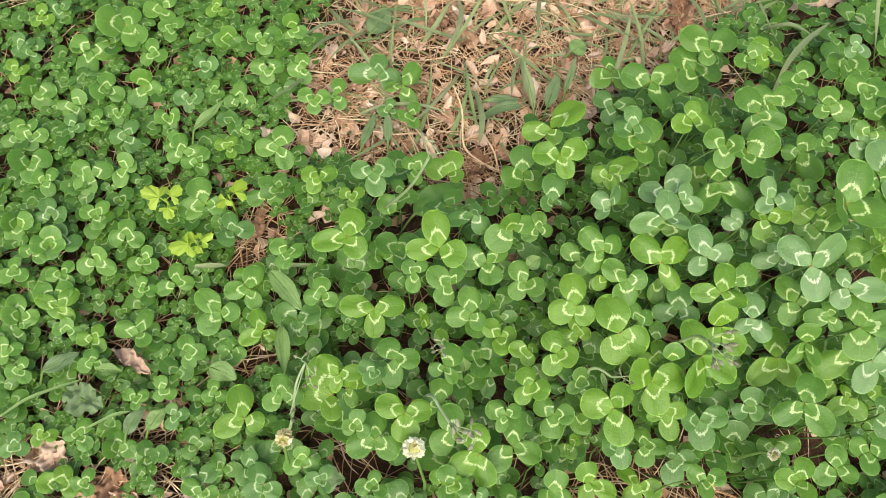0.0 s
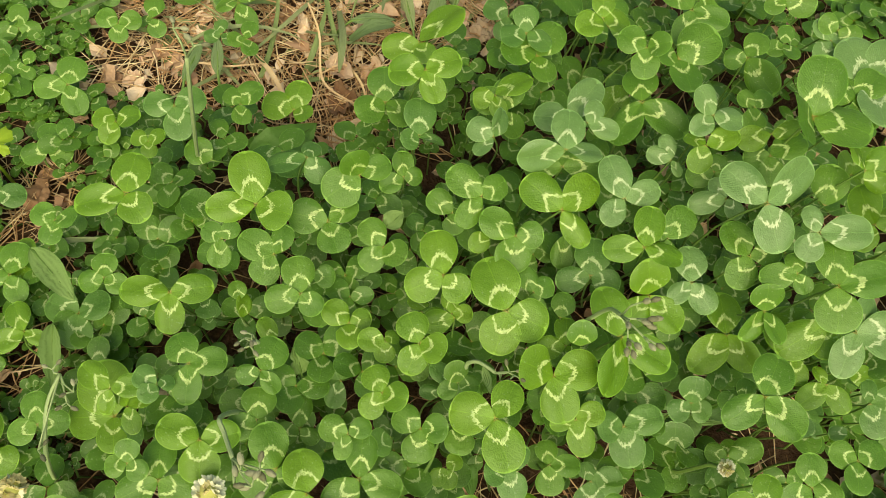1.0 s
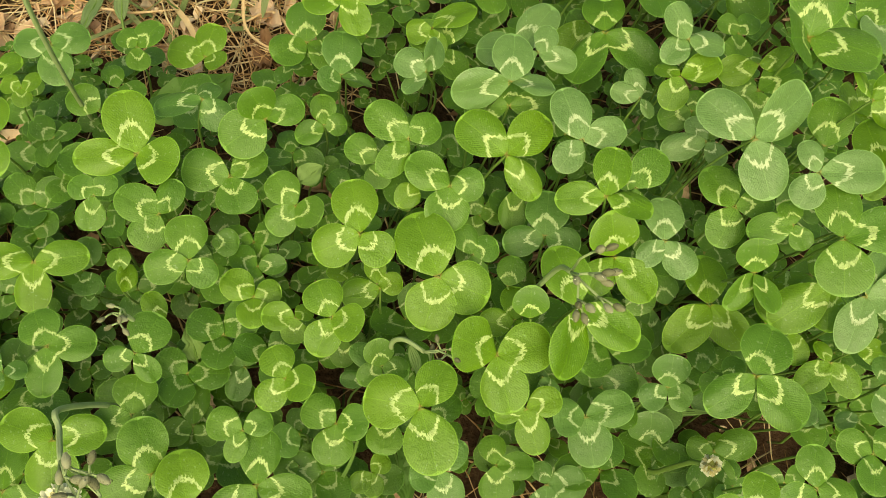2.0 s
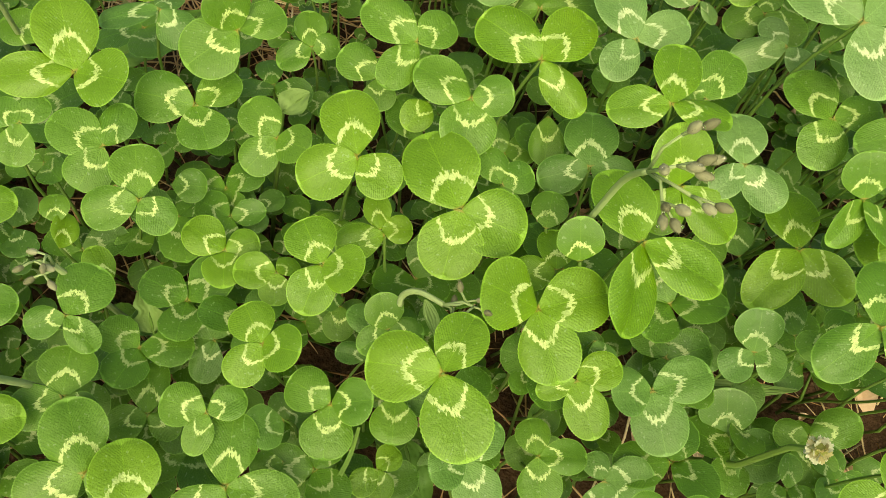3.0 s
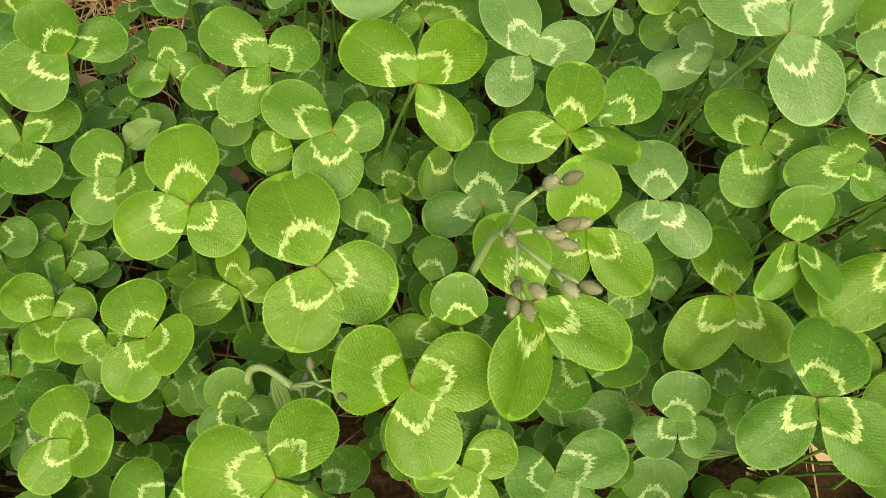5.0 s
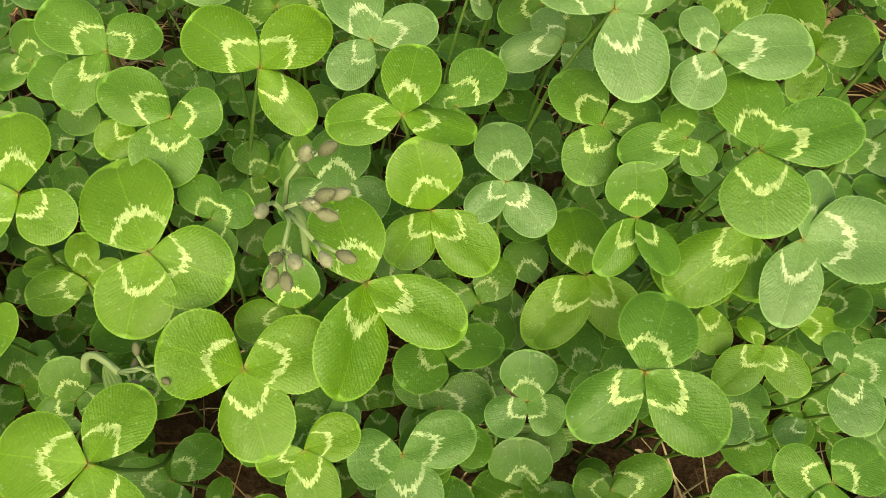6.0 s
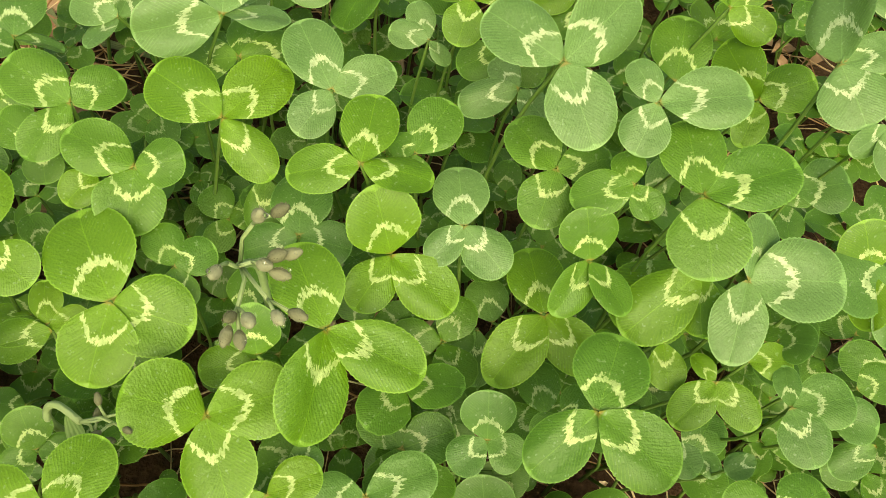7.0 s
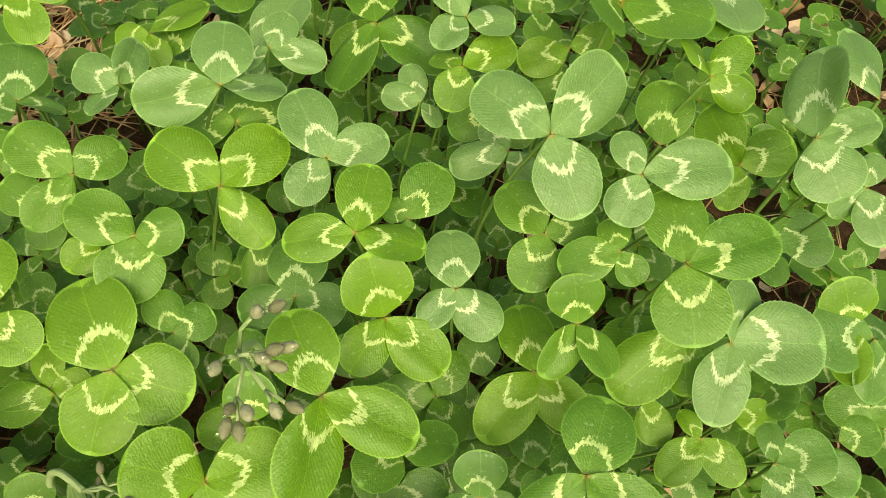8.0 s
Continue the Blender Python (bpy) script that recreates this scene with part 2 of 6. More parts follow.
def leaflet_meshes(material, tag):
    out = []
    rng = random.Random(11)
    for k in range(VARIANTS):
        v, f, t = leaflet_grid(56, 14, rng.uniform(0.02, 0.12), rng.uniform(0.02, 0.18), rng.uniform(0.02, 0.07), 0.012, rng.uniform(0.92, 1.12), rng.uniform(0.2, 1.0), rng.uniform(0, 6))
        out.append(mesh_of("leaflet_" + tag, v, f, material, t, edge=edge_layer(56, 14)))
    return out


LEAFLETS = {key: leaflet_meshes(LEAF[key], key) for key in LEAF}


def tube(points, radii, sides=6):
    """A tapered tube along points: its verts, faces, uvs."""
    verts, faces, uvs = [], [], []
    for i, q in enumerate(points):
        q = Vector(q)
        a = Vector(points[max(0, i - 1)])
        b = Vector(points[min(len(points) - 1, i + 1)])
        d = (b - a).normalized()
        e = d.orthogonal().normalized() if i == 0 else (e - d * e.dot(d)).normalized()
        g = d.cross(e)
        for k in range(sides):
            c = 2 * math.pi * k / sides
            verts.append(tuple(q + radii[i] * (math.cos(c) * e + math.sin(c) * g)))
            uvs.append((i / max(1, len(points) - 1), k / sides))
    for i in range(len(points) - 1):
        for k in range(sides):
            a, b = i * sides + k, i * sides + (k + 1) % sides
            faces.append((a, b, b + sides, a + sides))
    faces.append(tuple(range(sides))[::-1])
    faces.append(tuple(range((len(points) - 1) * sides, len(points) * sides)))
    return verts, faces, uvs


STEM_LEN = 0.1
PETIOLES = []
for k in range(4):
    bend = (0.004, 0.008, 0.012, -0.006)[k]
    pts = [(bend * math.sin(math.pi * i / 8) ** 1.0, bend * 0.4 * math.sin(2 * math.pi * i / 8), STEM_LEN * i / 8) for i in range(9)]
    v, f, t = tube(pts, [0.00105 - 0.00035 * i / 8 for i in range(9)], 6)
    PETIOLES.append(mesh_of("petiole", v, f, STEM, t))


def frame_of(origin, direction, roll=0.0, up=Vector((0, 0, 1))):
    """Turns x along direction and z as far up as it goes, then rolls about x."""
    d = direction.normalized()
    n = up - d * up.dot(d)
    n = n.normalized() if n.length > 1e-4 else d.orthogonal().normalized()
    s = n.cross(d)
    c, q = math.cos(roll), math.sin(roll)
    n, s = n * c + s * q, s * c - n * q
    m = Matrix((d, s, n)).transposed().to_4x4()
    m.translation = origin
    return m


CLOVER_TEXT = {
    "y": "fresh yellow-green clover leaf with pale arcs on upright stalk",
    "g": "mid-green clover leaf with pale jagged arcs on upright stalk",
    "s": "small green clover leaf with pale arcs in the short growth",
    "b": "bluish-green clover leaf with painted pale sheen and whitish arcs on upright stalk",
    "d": "deep green clover leaf with pale arcs low in the patch",
}
clover_count = [0]


def clover(x, y, z, hue, *leaflets):
    """One clover leaf: its hub at x, y, z; each leaflet by heading, rise (degrees), length, width (mm) and roll."""
    clover_count[0] += 1
    rng = random.Random(clover_count[0] * 7 + 3)
    hub = Vector((x, y, z))
    root = Vector((x + rng.uniform(-0.012, 0.012), y + rng.uniform(-0.004, 0.018), 0.0))
    thing = new("clover_leaf")
    thing.location = root
    tagged(thing, CLOVER_TEXT[hue], "clover", "clover leaves of the patch")
    for heading, rise, long, wide, roll in leaflets:
        h, r = radians(heading), radians(rise)
        d = Vector((math.cos(h) * math.cos(r), math.sin(h) * math.cos(r), math.sin(r)))
        m = frame_of(hub - root, d, roll)
        m = m @ Matrix.Diagonal((long / 1000, wide / 1000, long / 1000, 1))
        part("leaflet", rng.choice(LEAFLETS[hue]), thing, m)
    way = hub - root
    turn = way.to_track_quat("Z", "Y").to_matrix().to_4x4()
    thick = 0.55 + 9 * max(l[2] for l in leaflets) / 1000
    part("stalk", rng.choice(PETIOLES), thing, turn @ Matrix.Rotation(rng.uniform(0, 6.3), 4, "Z") @ Matrix.Diagonal((thick, thick, way.length / STEM_LEN, 1)))
    return thing


# ---- the ground ----
def bare(x, y):
    """How bare the ground is at a place: 1 in the strip of dry needles, 0 under the clover."""
    n1 = 0.018 * noise.noise(Vector((x * 14, y * 14, 3.0)))
    left = x + 0.105 + n1
    low = y - (0.325 + 0.75 * max(0.0, x - 0.03) + 0.25 * max(0.0, x - 0.13)) + n1
    gap = min(left, low)
    return min(1.0, max(0.0, gap / 0.03 + 0.4))


def canopy(x, y):
    """Height of the clover over the ground."""
    h = 0.032 + 0.066 * min(1.0, max(0.0, (x + 0.11) / 0.12)) + 0.10 * min(0.3, max(0.0, x - 0.02))
    back = y - (0.27 + 0.7 * max(0.0, x - 0.03))
    h -= 0.045 * min(1.0, max(0.0, back / 0.06)) * (1.0 if x > -0.08 else 0.2)
    front = 0.09 - y
    h -= 0.03 * min(1.0, max(0.0, front / 0.07))
    return max(0.022, h)


# small pockets of litter between the leaves: centre and radii
POCKETS = ((0.215, 0.094, 0.080, 0.026), (-0.118, 0.240, 0.016, 0.045), (-0.095, 0.140, 0.010, 0.010), (-0.221, 0.054, 0.024, 0.014), (-0.172, 0.048, 0.022, 0.012), (-0.150, 0.085, 0.014, 0.014), (-0.142, 0.108, 0.010, 0.012), (-0.180, 0.138, 0.016, 0.009), (-0.087, 0.150, 0.012, 0.010), (-0.122, 0.052, 0.014, 0.010), (-0.020, 0.094, 0.012, 0.008), (-0.235, 0.034, 0.014, 0.012), (0.05, 0.325, 0.05, 0.02))
GAPS = ((0.330, 0.175, 0.014, 0.014),)
CLEAR = []


def pocket(x, y):
    return any(((x - a) / c) ** 2 + ((y - b) / d) ** 2 < 1.0 for a, b, c, d in POCKETS)


def ground_height(x, y):
    return 0.004 * noise.noise(Vector((x * 9, y * 9, 0.0))) + 0.002 * noise.noise(Vector((x * 40, y * 40, 5.0))) - 0.004


verts, faces = [], []
xs = [-40, -8, -2] + [-0.7 + 0.0125 * i for i in range(113)] + [2.1, 8, 40]
ys = [-40, -8, -2] + [-0.35 + 0.0125 * i for i in range(113)] + [2.4, 8, 40]
for yy in ys:
    for xx in xs:
        near = abs(xx) < 1.5 and abs(yy) < 1.5
        verts.append((xx, yy, ground_height(xx, yy) if near else -0.004))
for j in range(len(ys) - 1):
    for i in range(len(xs) - 1):
        a = j * len(xs) + i
        faces.append((a, a + 1, a + 1 + len(xs), a + len(xs)))
ground = new("ground", mesh_of("ground", verts, faces, SOIL))
tagged(ground, "dark brown soil strewn with dry needles", "ground", kind="structure")

# ---- clover leaves ----
clover(0.0251, 0.2237, 0.0964, "y", (110, 20, 26.3, 19.7, -0.11), (196, 7, 22.7, 14.9, 0.38), (344, 19, 19.1, 19.7, -0.31))
clover(-0.0102, 0.2629, 0.0607, "g", (158, 19, 15.3, 15.8, 0.22))
clover(0.0591, 0.2265, 0.0820, "g", (177, 9, 19.8, 18.5, 0.32), (46, 6, 17.8, 12.8, -0.34), (295, -4, 16.7, 17.3, 0.00))
clover(0.0720, 0.2465, 0.0979, "g", (223, -8, 20.2, 20.7, 0.37), (32, 5, 16.8, 13.2, -0.39), (154, 73, 15.8, 16.3, 0.49))
clover(0.0446, 0.2536, 0.0955, "d", (200, 2, 19.4, 14.0, -0.23), (321, -20, 14.7, 14.0, -0.18), (80, -18, 12.3, 9.8, 0.00))
clover(0.0936, 0.2584, 0.0794, "g", (101, 20, 13.8, 11.7, -0.00), (212, -7, 13.3, 11.0, 0.36), (13, 0, 9.8, 10.3, -0.39))
clover(0.1195, 0.2313, 0.1007, "g", (149, 11, 14.9, 12.8, 0.30), (281, -19, 10.7, 11.0, -0.05), (35, -18, 9.2, 8.3, 0.00))
clover(0.0369, 0.2028, 0.0883, "g", (162, 15, 18.2, 15.5, 0.20), (72, 10, 15.5, 10.7, -0.29), (249, -10, 15.5, 14.9, 0.30))
clover(0.0528, 0.1841, 0.0907, "g", (104, 15, 18.0, 16.0, -0.12), (204, 3, 16.4, 13.7, 0.31), (326, -15, 12.7, 12.0, -0.11))
clover(0.0119, 0.2059, 0.0921, "g", (57, 5, 10.7, 8.8, -0.38), (271, -15, 13.8, 11.1, 0.26), (156, 18, 10.2, 10.5, 0.15))
clover(0.0880, 0.2162, 0.0824, "g", (134, 15, 16.4, 14.5, 0.15), (232, -10, 14.6, 13.3, 0.27), (330, 27, 14.1, 14.5, -0.29))
clover(0.1173, 0.1946, 0.1108, "y", (107, 15, 21.1, 17.5, 0.06), (210, -6, 18.3, 16.4, 0.28), (325, -10, 14.6, 14.2, -0.23))
clover(0.1479, 0.1826, 0.1075, "y", (118, 11, 25.7, 22.7, 0.17), (343, -1, 19.7, 20.3, -0.28), (260, -14, 20.1, 19.1, -0.00))
clover(0.0550, 0.1998, 0.0735, "g", (7, -7, 11.2, 11.9, -0.29))
clover(0.1347, 0.2156, 0.0906, "g", (121, 14, 17.3, 13.0, 0.18))
clover(-0.0005, 0.1880, 0.0526, "d", (90, 11, 15.0, 11.8, -0.26), (302, 1, 11.4, 11.8, 0.11), (224, 50, 10.2, 10.5, 0.49))
clover(0.0215, 0.1837, 0.0698, "g", (110, 15, 9.7, 9.2, -0.14))
clover(0.0239, 0.1758, 0.0670, "y", (90, 11, 12.2, 8.8, -0.69))
clover(0.0796, 0.2038, 0.0549, "d", (149, 11, 10.6, 8.8, 0.17), (277, -2, 9.2, 9.5, 0.07), (36, 3, 11.1, 8.2, -0.27))
clover(0.1253, 0.1860, 0.0827, "y", (104, 13, 12.3, 9.0, 0.05), (193, -2, 13.9, 10.0, -0.20), (9, 1, 10.3, 9.6, -0.26))
clover(0.1104, 0.1648, 0.0997, "y", (119, 11, 14.7, 15.2, 0.07), (341, 31, 13.9, 14.4, -0.25), (254, -10, 14.5, 13.6, 0.11))
clover(0.0765, 0.1782, 0.0731, "y", (152, 11, 14.9, 13.5, 0.14), (25, 0, 11.0, 10.8, -0.26), (280, 15, 13.1, 13.5, 0.09))
clover(0.0952, 0.1689, 0.0808, "y", (181, 4, 13.0, 11.8, 0.22), (272, -11, 10.0, 10.4, 0.07), (47, -18, 8.3, 7.8, 0.00))
clover(0.2473, 0.2678, 0.1120, "g", (196, -19, 13.6, 12.9, 0.32), (324, -1, 15.9, 11.6, -0.49), (72, 24, 9.1, 9.0, 0.12))
clover(0.1902, 0.2102, 0.0943, "d", (89, 16, 19.0, 17.8, 0.14), (194, -11, 16.9, 12.9, 0.27), (345, 3, 15.1, 13.5, -0.34))
clover(0.1785, 0.2340, 0.0871, "g", (270, -18, 17.5, 12.4, -0.11))
clover(0.1767, 0.1882, 0.0905, "g", (81, 14, 12.7, 11.9, 0.07))
clover(0.1835, 0.1709, 0.1046, "g", (106, 53, 13.2, 13.6, 0.27))
clover(0.0412, 0.1464, 0.0895, "g", (69, 4, 16.2, 15.9, -0.26), (206, 6, 10.8, 9.5, 0.25), (318, -14, 12.6, 8.5, 0.02))
clover(0.0421, 0.1651, 0.0670, "y", (127, 14, 14.1, 9.6, -0.04))
clover(0.0423, 0.1261, 0.0792, "g", (94, 6, 14.8, 15.9, -0.20), (209, 6, 14.3, 12.7, 0.20), (331, -18, 10.5, 10.0, 0.00))
clover(0.0597, 0.1277, 0.0568, "g", (100, 7, 18.4, 12.9, -0.14), (207, 4, 12.7, 11.2, 0.17), (333, -18, 11.2, 8.4, 0.00))
clover(0.0839, 0.1235, 0.0862, "g", (168, 7, 13.1, 12.4, 0.09), (31, -2, 11.0, 9.9, -0.16), (258, -4, 11.5, 8.3, 0.14))
clover(0.0759, 0.1525, 0.0594, "d", (176, 6, 16.1, 15.9, 0.16), (80, 7, 13.0, 11.6, -0.15), (259, -7, 13.8, 10.4, 0.15))
clover(0.0967, 0.1421, 0.0929, "y", (122, 9, 12.8, 13.1, 0.01), (342, 35, 13.3, 13.7, -0.18), (237, -4, 13.1, 11.6, 0.16))
clover(0.1163, 0.1306, 0.0780, "g", (153, 4, 14.3, 13.8, 0.10), (4, 29, 13.3, 13.8, -0.15), (269, -6, 15.4, 15.4, 0.04))
clover(0.1308, 0.1522, 0.0856, "g", (113, 46, 11.4, 11.7, 0.09), (220, -6, 10.2, 9.0, 0.14), (358, 0, 10.4, 9.0, -0.19))
clover(0.1455, 0.1332, 0.1107, "y", (175, -1, 19.6, 18.6, 0.16), (64, 8, 17.6, 14.3, -0.03), (291, -6, 22.4, 18.6, -0.10))
clover(0.1350, 0.1349, 0.0755, "g", (270, 9, 13.7, 14.1, -0.01))
clover(0.1315, 0.1157, 0.0642, "y", (227, -3, 9.7, 8.5, 0.06), (47, 3, 8.5, 8.5, -0.06), (286, -4, 9.2, 8.5, -0.03))
clover(0.1140, 0.1698, 0.0549, "g", (270, -10, 11.7, 11.0, 0.04))
clover(0.0110, 0.1603, 0.0530, "g", (221, 56, 10.9, 11.2, 0.45))
clover(0.1042, 0.1151, 0.0673, "g", (197, 1, 9.8, 8.9, 0.10))
clover(0.1043, 0.1131, 0.0519, "g", (354, -3, 9.8, 10.0, -0.07))
clover(0.1033, 0.1257, 0.0745, "d", (216, 41, 12.8, 13.2, 0.18))
clover(0.1722, 0.1574, 0.0999, "y", (174, 35, 20.2, 20.8, 0.29), (17, 8, 21.5, 18.9, -0.17), (289, -8, 21.4, 17.9, -0.17))
clover(0.1867, 0.1416, 0.0864, "y", (23, 10, 14.2, 11.7, -0.09), (289, -5, 17.0, 13.1, -0.19), (200, -9, 12.0, 7.5, 0.10))
clover(0.2111, 0.1420, 0.0813, "d", (20, 12, 19.3, 14.3, -0.07), (192, 22, 14.4, 14.8, 0.13), (283, -5, 18.8, 17.1, -0.22))
clover(0.2493, 0.1378, 0.0468, "d", (104, 43, 18.3, 18.9, 0.34), (254, -9, 18.8, 13.5, -0.75), (332, 8, 21.0, 18.2, -0.22))
clover(0.2730, 0.1380, 0.0570, "g", (169, -14, 10.7, 10.1, 0.17), (19, 16, 18.2, 13.3, -0.01), (273, -5, 16.5, 15.8, -0.30))
clover(0.2630, 0.1588, 0.0933, "g", (62, 16, 10.4, 9.1, 0.19), (197, -18, 10.0, 9.7, 0.08), (317, 5, 8.4, 8.0, -0.35))
clover(0.2346, 0.1665, 0.0600, "d", (73, 12, 11.9, 12.4, 0.16), (177, -11, 11.1, 7.8, 0.19), (317, 1, 11.9, 9.1, -0.29))
clover(0.1787, 0.1218, 0.0718, "g", (105, 3, 11.4, 10.7, 0.14), (3, 6, 14.7, 10.7, -0.10), (275, -4, 13.9, 13.6, -0.13))
clover(0.0549, 0.1054, 0.0834, "g", (114, 10, 20.6, 17.3, -0.14), (213, 5, 17.2, 16.3, 0.22), (344, -18, 13.6, 11.8, 0.00))
clover(0.0705, 0.0965, 0.0883, "y", (110, 8, 18.3, 17.8, -0.13), (221, 3, 21.0, 15.7, 0.20), (295, -8, 20.1, 14.4, -0.54))
clover(0.0913, 0.1055, 0.0808, "g", (92, 7, 19.8, 15.3, -0.11), (351, -6, 20.0, 14.3, -0.11), (231, -1, 19.6, 16.1, 0.17))
clover(0.1552, 0.1159, 0.0897, "d", (207, 22, 11.4, 11.7, 0.14), (294, -6, 15.0, 13.5, -0.13), (48, 8, 13.2, 9.5, -0.06))
clover(0.2004, 0.1174, 0.0652, "d", (115, 3, 9.0, 8.3, 0.21), (5, 9, 15.5, 14.1, -0.13), (271, -7, 16.9, 15.3, -0.17))
clover(0.1813, 0.0995, 0.0579, "y", (152, -3, 16.5, 11.9, -0.33), (343, 4, 15.3, 14.0, -0.13), (243, -7, 15.7, 12.3, -0.06))
clover(0.1429, 0.0921, 0.0780, "y", (128, 44, 14.9, 15.3, 0.11), (343, 0, 18.3, 12.4, -0.10), (256, -5, 12.3, 10.2, -0.01))
clover(0.1194, 0.0811, 0.0850, "g", (93, 37, 15.2, 15.7, -0.04), (221, 21, 11.9, 12.3, 0.08), (338, -3, 11.8, 12.3, -0.05))
clover(0.0962, 0.0869, 0.0442, "d", (142, 5, 14.2, 12.4, 0.00))
clover(0.2753, 0.1055, 0.0424, "d", (168, -14, 15.4, 16.4, 0.16), (46, 14, 20.7, 13.6, 0.15), (253, 6, 15.0, 15.5, -0.27))
clover(0.1311, 0.2340, 0.1166, "g", (150, 16, 19.6, 15.4, 0.19), (42, 4, 14.7, 12.8, -0.37), (240, -10, 17.8, 11.8, 0.32))
clover(0.1489, 0.2179, 0.1131, "g", (157, 12, 19.0, 15.2, 0.21), (6, 14, 12.8, 13.2, -0.33), (268, -15, 17.3, 17.8, 0.15))
clover(0.1694, 0.2325, 0.1163, "y", (148, 13, 22.9, 18.4, 0.23), (49, 10, 23.5, 16.8, -0.28), (314, -15, 20.3, 12.6, -0.17))
clover(0.2063, 0.2154, 0.1239, "y", (80, 15, 20.0, 15.0, -0.04), (189, -3, 18.5, 13.0, 0.30), (352, -1, 18.6, 13.4, 0.23))
clover(0.1979, 0.2397, 0.1224, "b", (118, 16, 21.8, 15.9, 0.16), (24, 7, 18.3, 12.7, -0.33), (234, -15, 15.1, 12.2, 0.21))
clover(0.1678, 0.2588, 0.1271, "b", (201, -3, 23.5, 16.9, 0.98), (7, -1, 18.0, 13.0, 0.27), (90, 20, 19.6, 17.0, -0.09))
clover(0.1351, 0.2709, 0.1103, "b", (163, 14, 13.8, 13.2, 0.32), (71, 16, 15.5, 11.1, -0.76), (228, -9, 12.7, 9.1, -0.27))
clover(0.0986, 0.2769, 0.0919, "d", (94, 19, 19.9, 17.7, -0.19), (223, 20, 11.2, 11.6, 0.46), (4, -10, 13.8, 9.9, 0.47))
clover(0.1790, 0.2790, 0.1220, "b", (353, -5, 17.3, 10.9, -0.42), (62, 18, 12.7, 10.3, -0.25), (208, -18, 10.8, 7.4, 0.00))
clover(0.2107, 0.3334, 0.0836, "y", (244, -21, 21.7, 20.5, 0.17))
clover(0.1366, 0.2213, 0.1048, "y", (236, -7, 11.1, 10.5, 0.30))
clover(0.2207, 0.2254, 0.1157, "g", (57, 15, 18.6, 15.1, -0.12), (146, 7, 7.5, 7.9, 0.29), (281, -18, 9.4, 8.1, 0.00))
clover(0.2258, 0.2717, 0.1102, "b", (165, 2, 12.6, 9.7, 0.40), (111, 18, 13.5, 9.1, 0.20), (318, -18, 9.4, 6.6, 0.00))
clover(0.2550, 0.2349, 0.1448, "b", (142, 5, 24.1, 17.2, 0.40), (43, 19, 27.7, 19.9, -0.75), (291, -15, 22.2, 17.7, -0.29))
clover(0.2884, 0.2026, 0.1379, "g", (97, 12, 20.7, 16.3, 0.29), (15, 17, 24.9, 16.8, -0.19), (273, -13, 20.4, 20.0, -0.27))
clover(0.2772, 0.2234, 0.1459, "b", (3, 13, 23.2, 16.0, -0.33), (115, 11, 12.5, 8.7, 0.36), (244, -21, 13.7, 12.6, -0.06))
clover(0.3166, 0.2267, 0.1605, "b", (86, 19, 24.5, 17.7, 1.13), (11, 21, 16.1, 10.3, -0.27), (288, -12, 16.0, 16.9, -0.44))
clover(0.3041, 0.2596, 0.1442, "y", (116, 13, 15.1, 10.9, -0.46), (40, 24, 15.5, 10.8, -0.12), (318, -3, 13.8, 10.0, -0.98))
clover(0.2586, 0.2202, 0.1198, "g", (127, 7, 18.2, 14.9, 0.31), (12, 11, 15.8, 11.7, -0.26), (249, -17, 16.6, 14.9, -0.04))
clover(0.2950, 0.2492, 0.1250, "g", (78, 20, 20.8, 17.6, 0.16))
clover(0.2751, 0.2096, 0.1306, "g", (190, -14, 16.3, 12.0, 0.24), (104, 11, 9.5, 9.0, 0.28), (298, -7, 9.8, 9.0, -0.33))
clover(0.3457, 0.2342, 0.0950, "d", (6, 18, 17.9, 19.0, -0.23))
clover(0.3536, 0.2346, 0.1300, "b", (216, -25, 12.6, 9.1, 0.68), (281, -12, 17.6, 13.4, -0.43), (65, 22, 11.6, 7.8, 0.21))
clover(0.2519, 0.2521, 0.1139, "b", (194, -11, 18.2, 11.6, 0.32), (311, -10, 11.6, 9.3, -0.34), (130, 10, 12.0, 9.3, 0.33))
clover(0.2361, 0.2718, 0.1280, "y", (25, 14, 18.0, 12.5, -0.34), (253, -22, 13.9, 12.5, 0.03), (139, -18, 11.5, 8.8, 0.00))
clover(0.2715, 0.2858, 0.1250, "y", (196, -15, 16.7, 13.3, 0.36), (13, 14, 15.1, 10.9, -0.92), (105, -18, 11.4, 8.5, 0.00))
clover(0.3144, 0.2386, 0.1319, "y", (114, 9, 20.2, 14.6, 0.89), (18, 20, 16.7, 14.2, -0.22), (246, -18, 13.3, 10.1, 0.00))
clover(0.3489, 0.2501, 0.1500, "b", (103, 14, 22.7, 16.3, -0.16))
clover(0.2348, 0.2077, 0.1086, "b", (95, 13, 17.5, 15.6, 0.12), (225, -13, 13.5, 9.8, 0.12), (311, -7, 16.8, 13.5, -0.24))
clover(0.1996, 0.1756, 0.1118, "y", (114, 9, 23.6, 18.1, 0.07), (337, -4, 25.9, 16.2, -0.17), (263, -9, 27.0, 19.4, 0.59))
clover(0.2156, 0.2000, 0.1045, "y", (119, 58, 19.3, 19.9, 0.23), (320, -6, 21.7, 15.7, -0.21), (237, -11, 17.3, 13.3, 0.10))
clover(0.1604, 0.1944, 0.1039, "g", (119, 13, 12.4, 10.6, 0.01), (32, 1, 11.1, 10.6, -0.25), (285, -12, 11.6, 10.6, 0.05))
clover(0.1268, 0.1842, 0.0827, "y", (201, 5, 15.6, 12.1, 0.23))
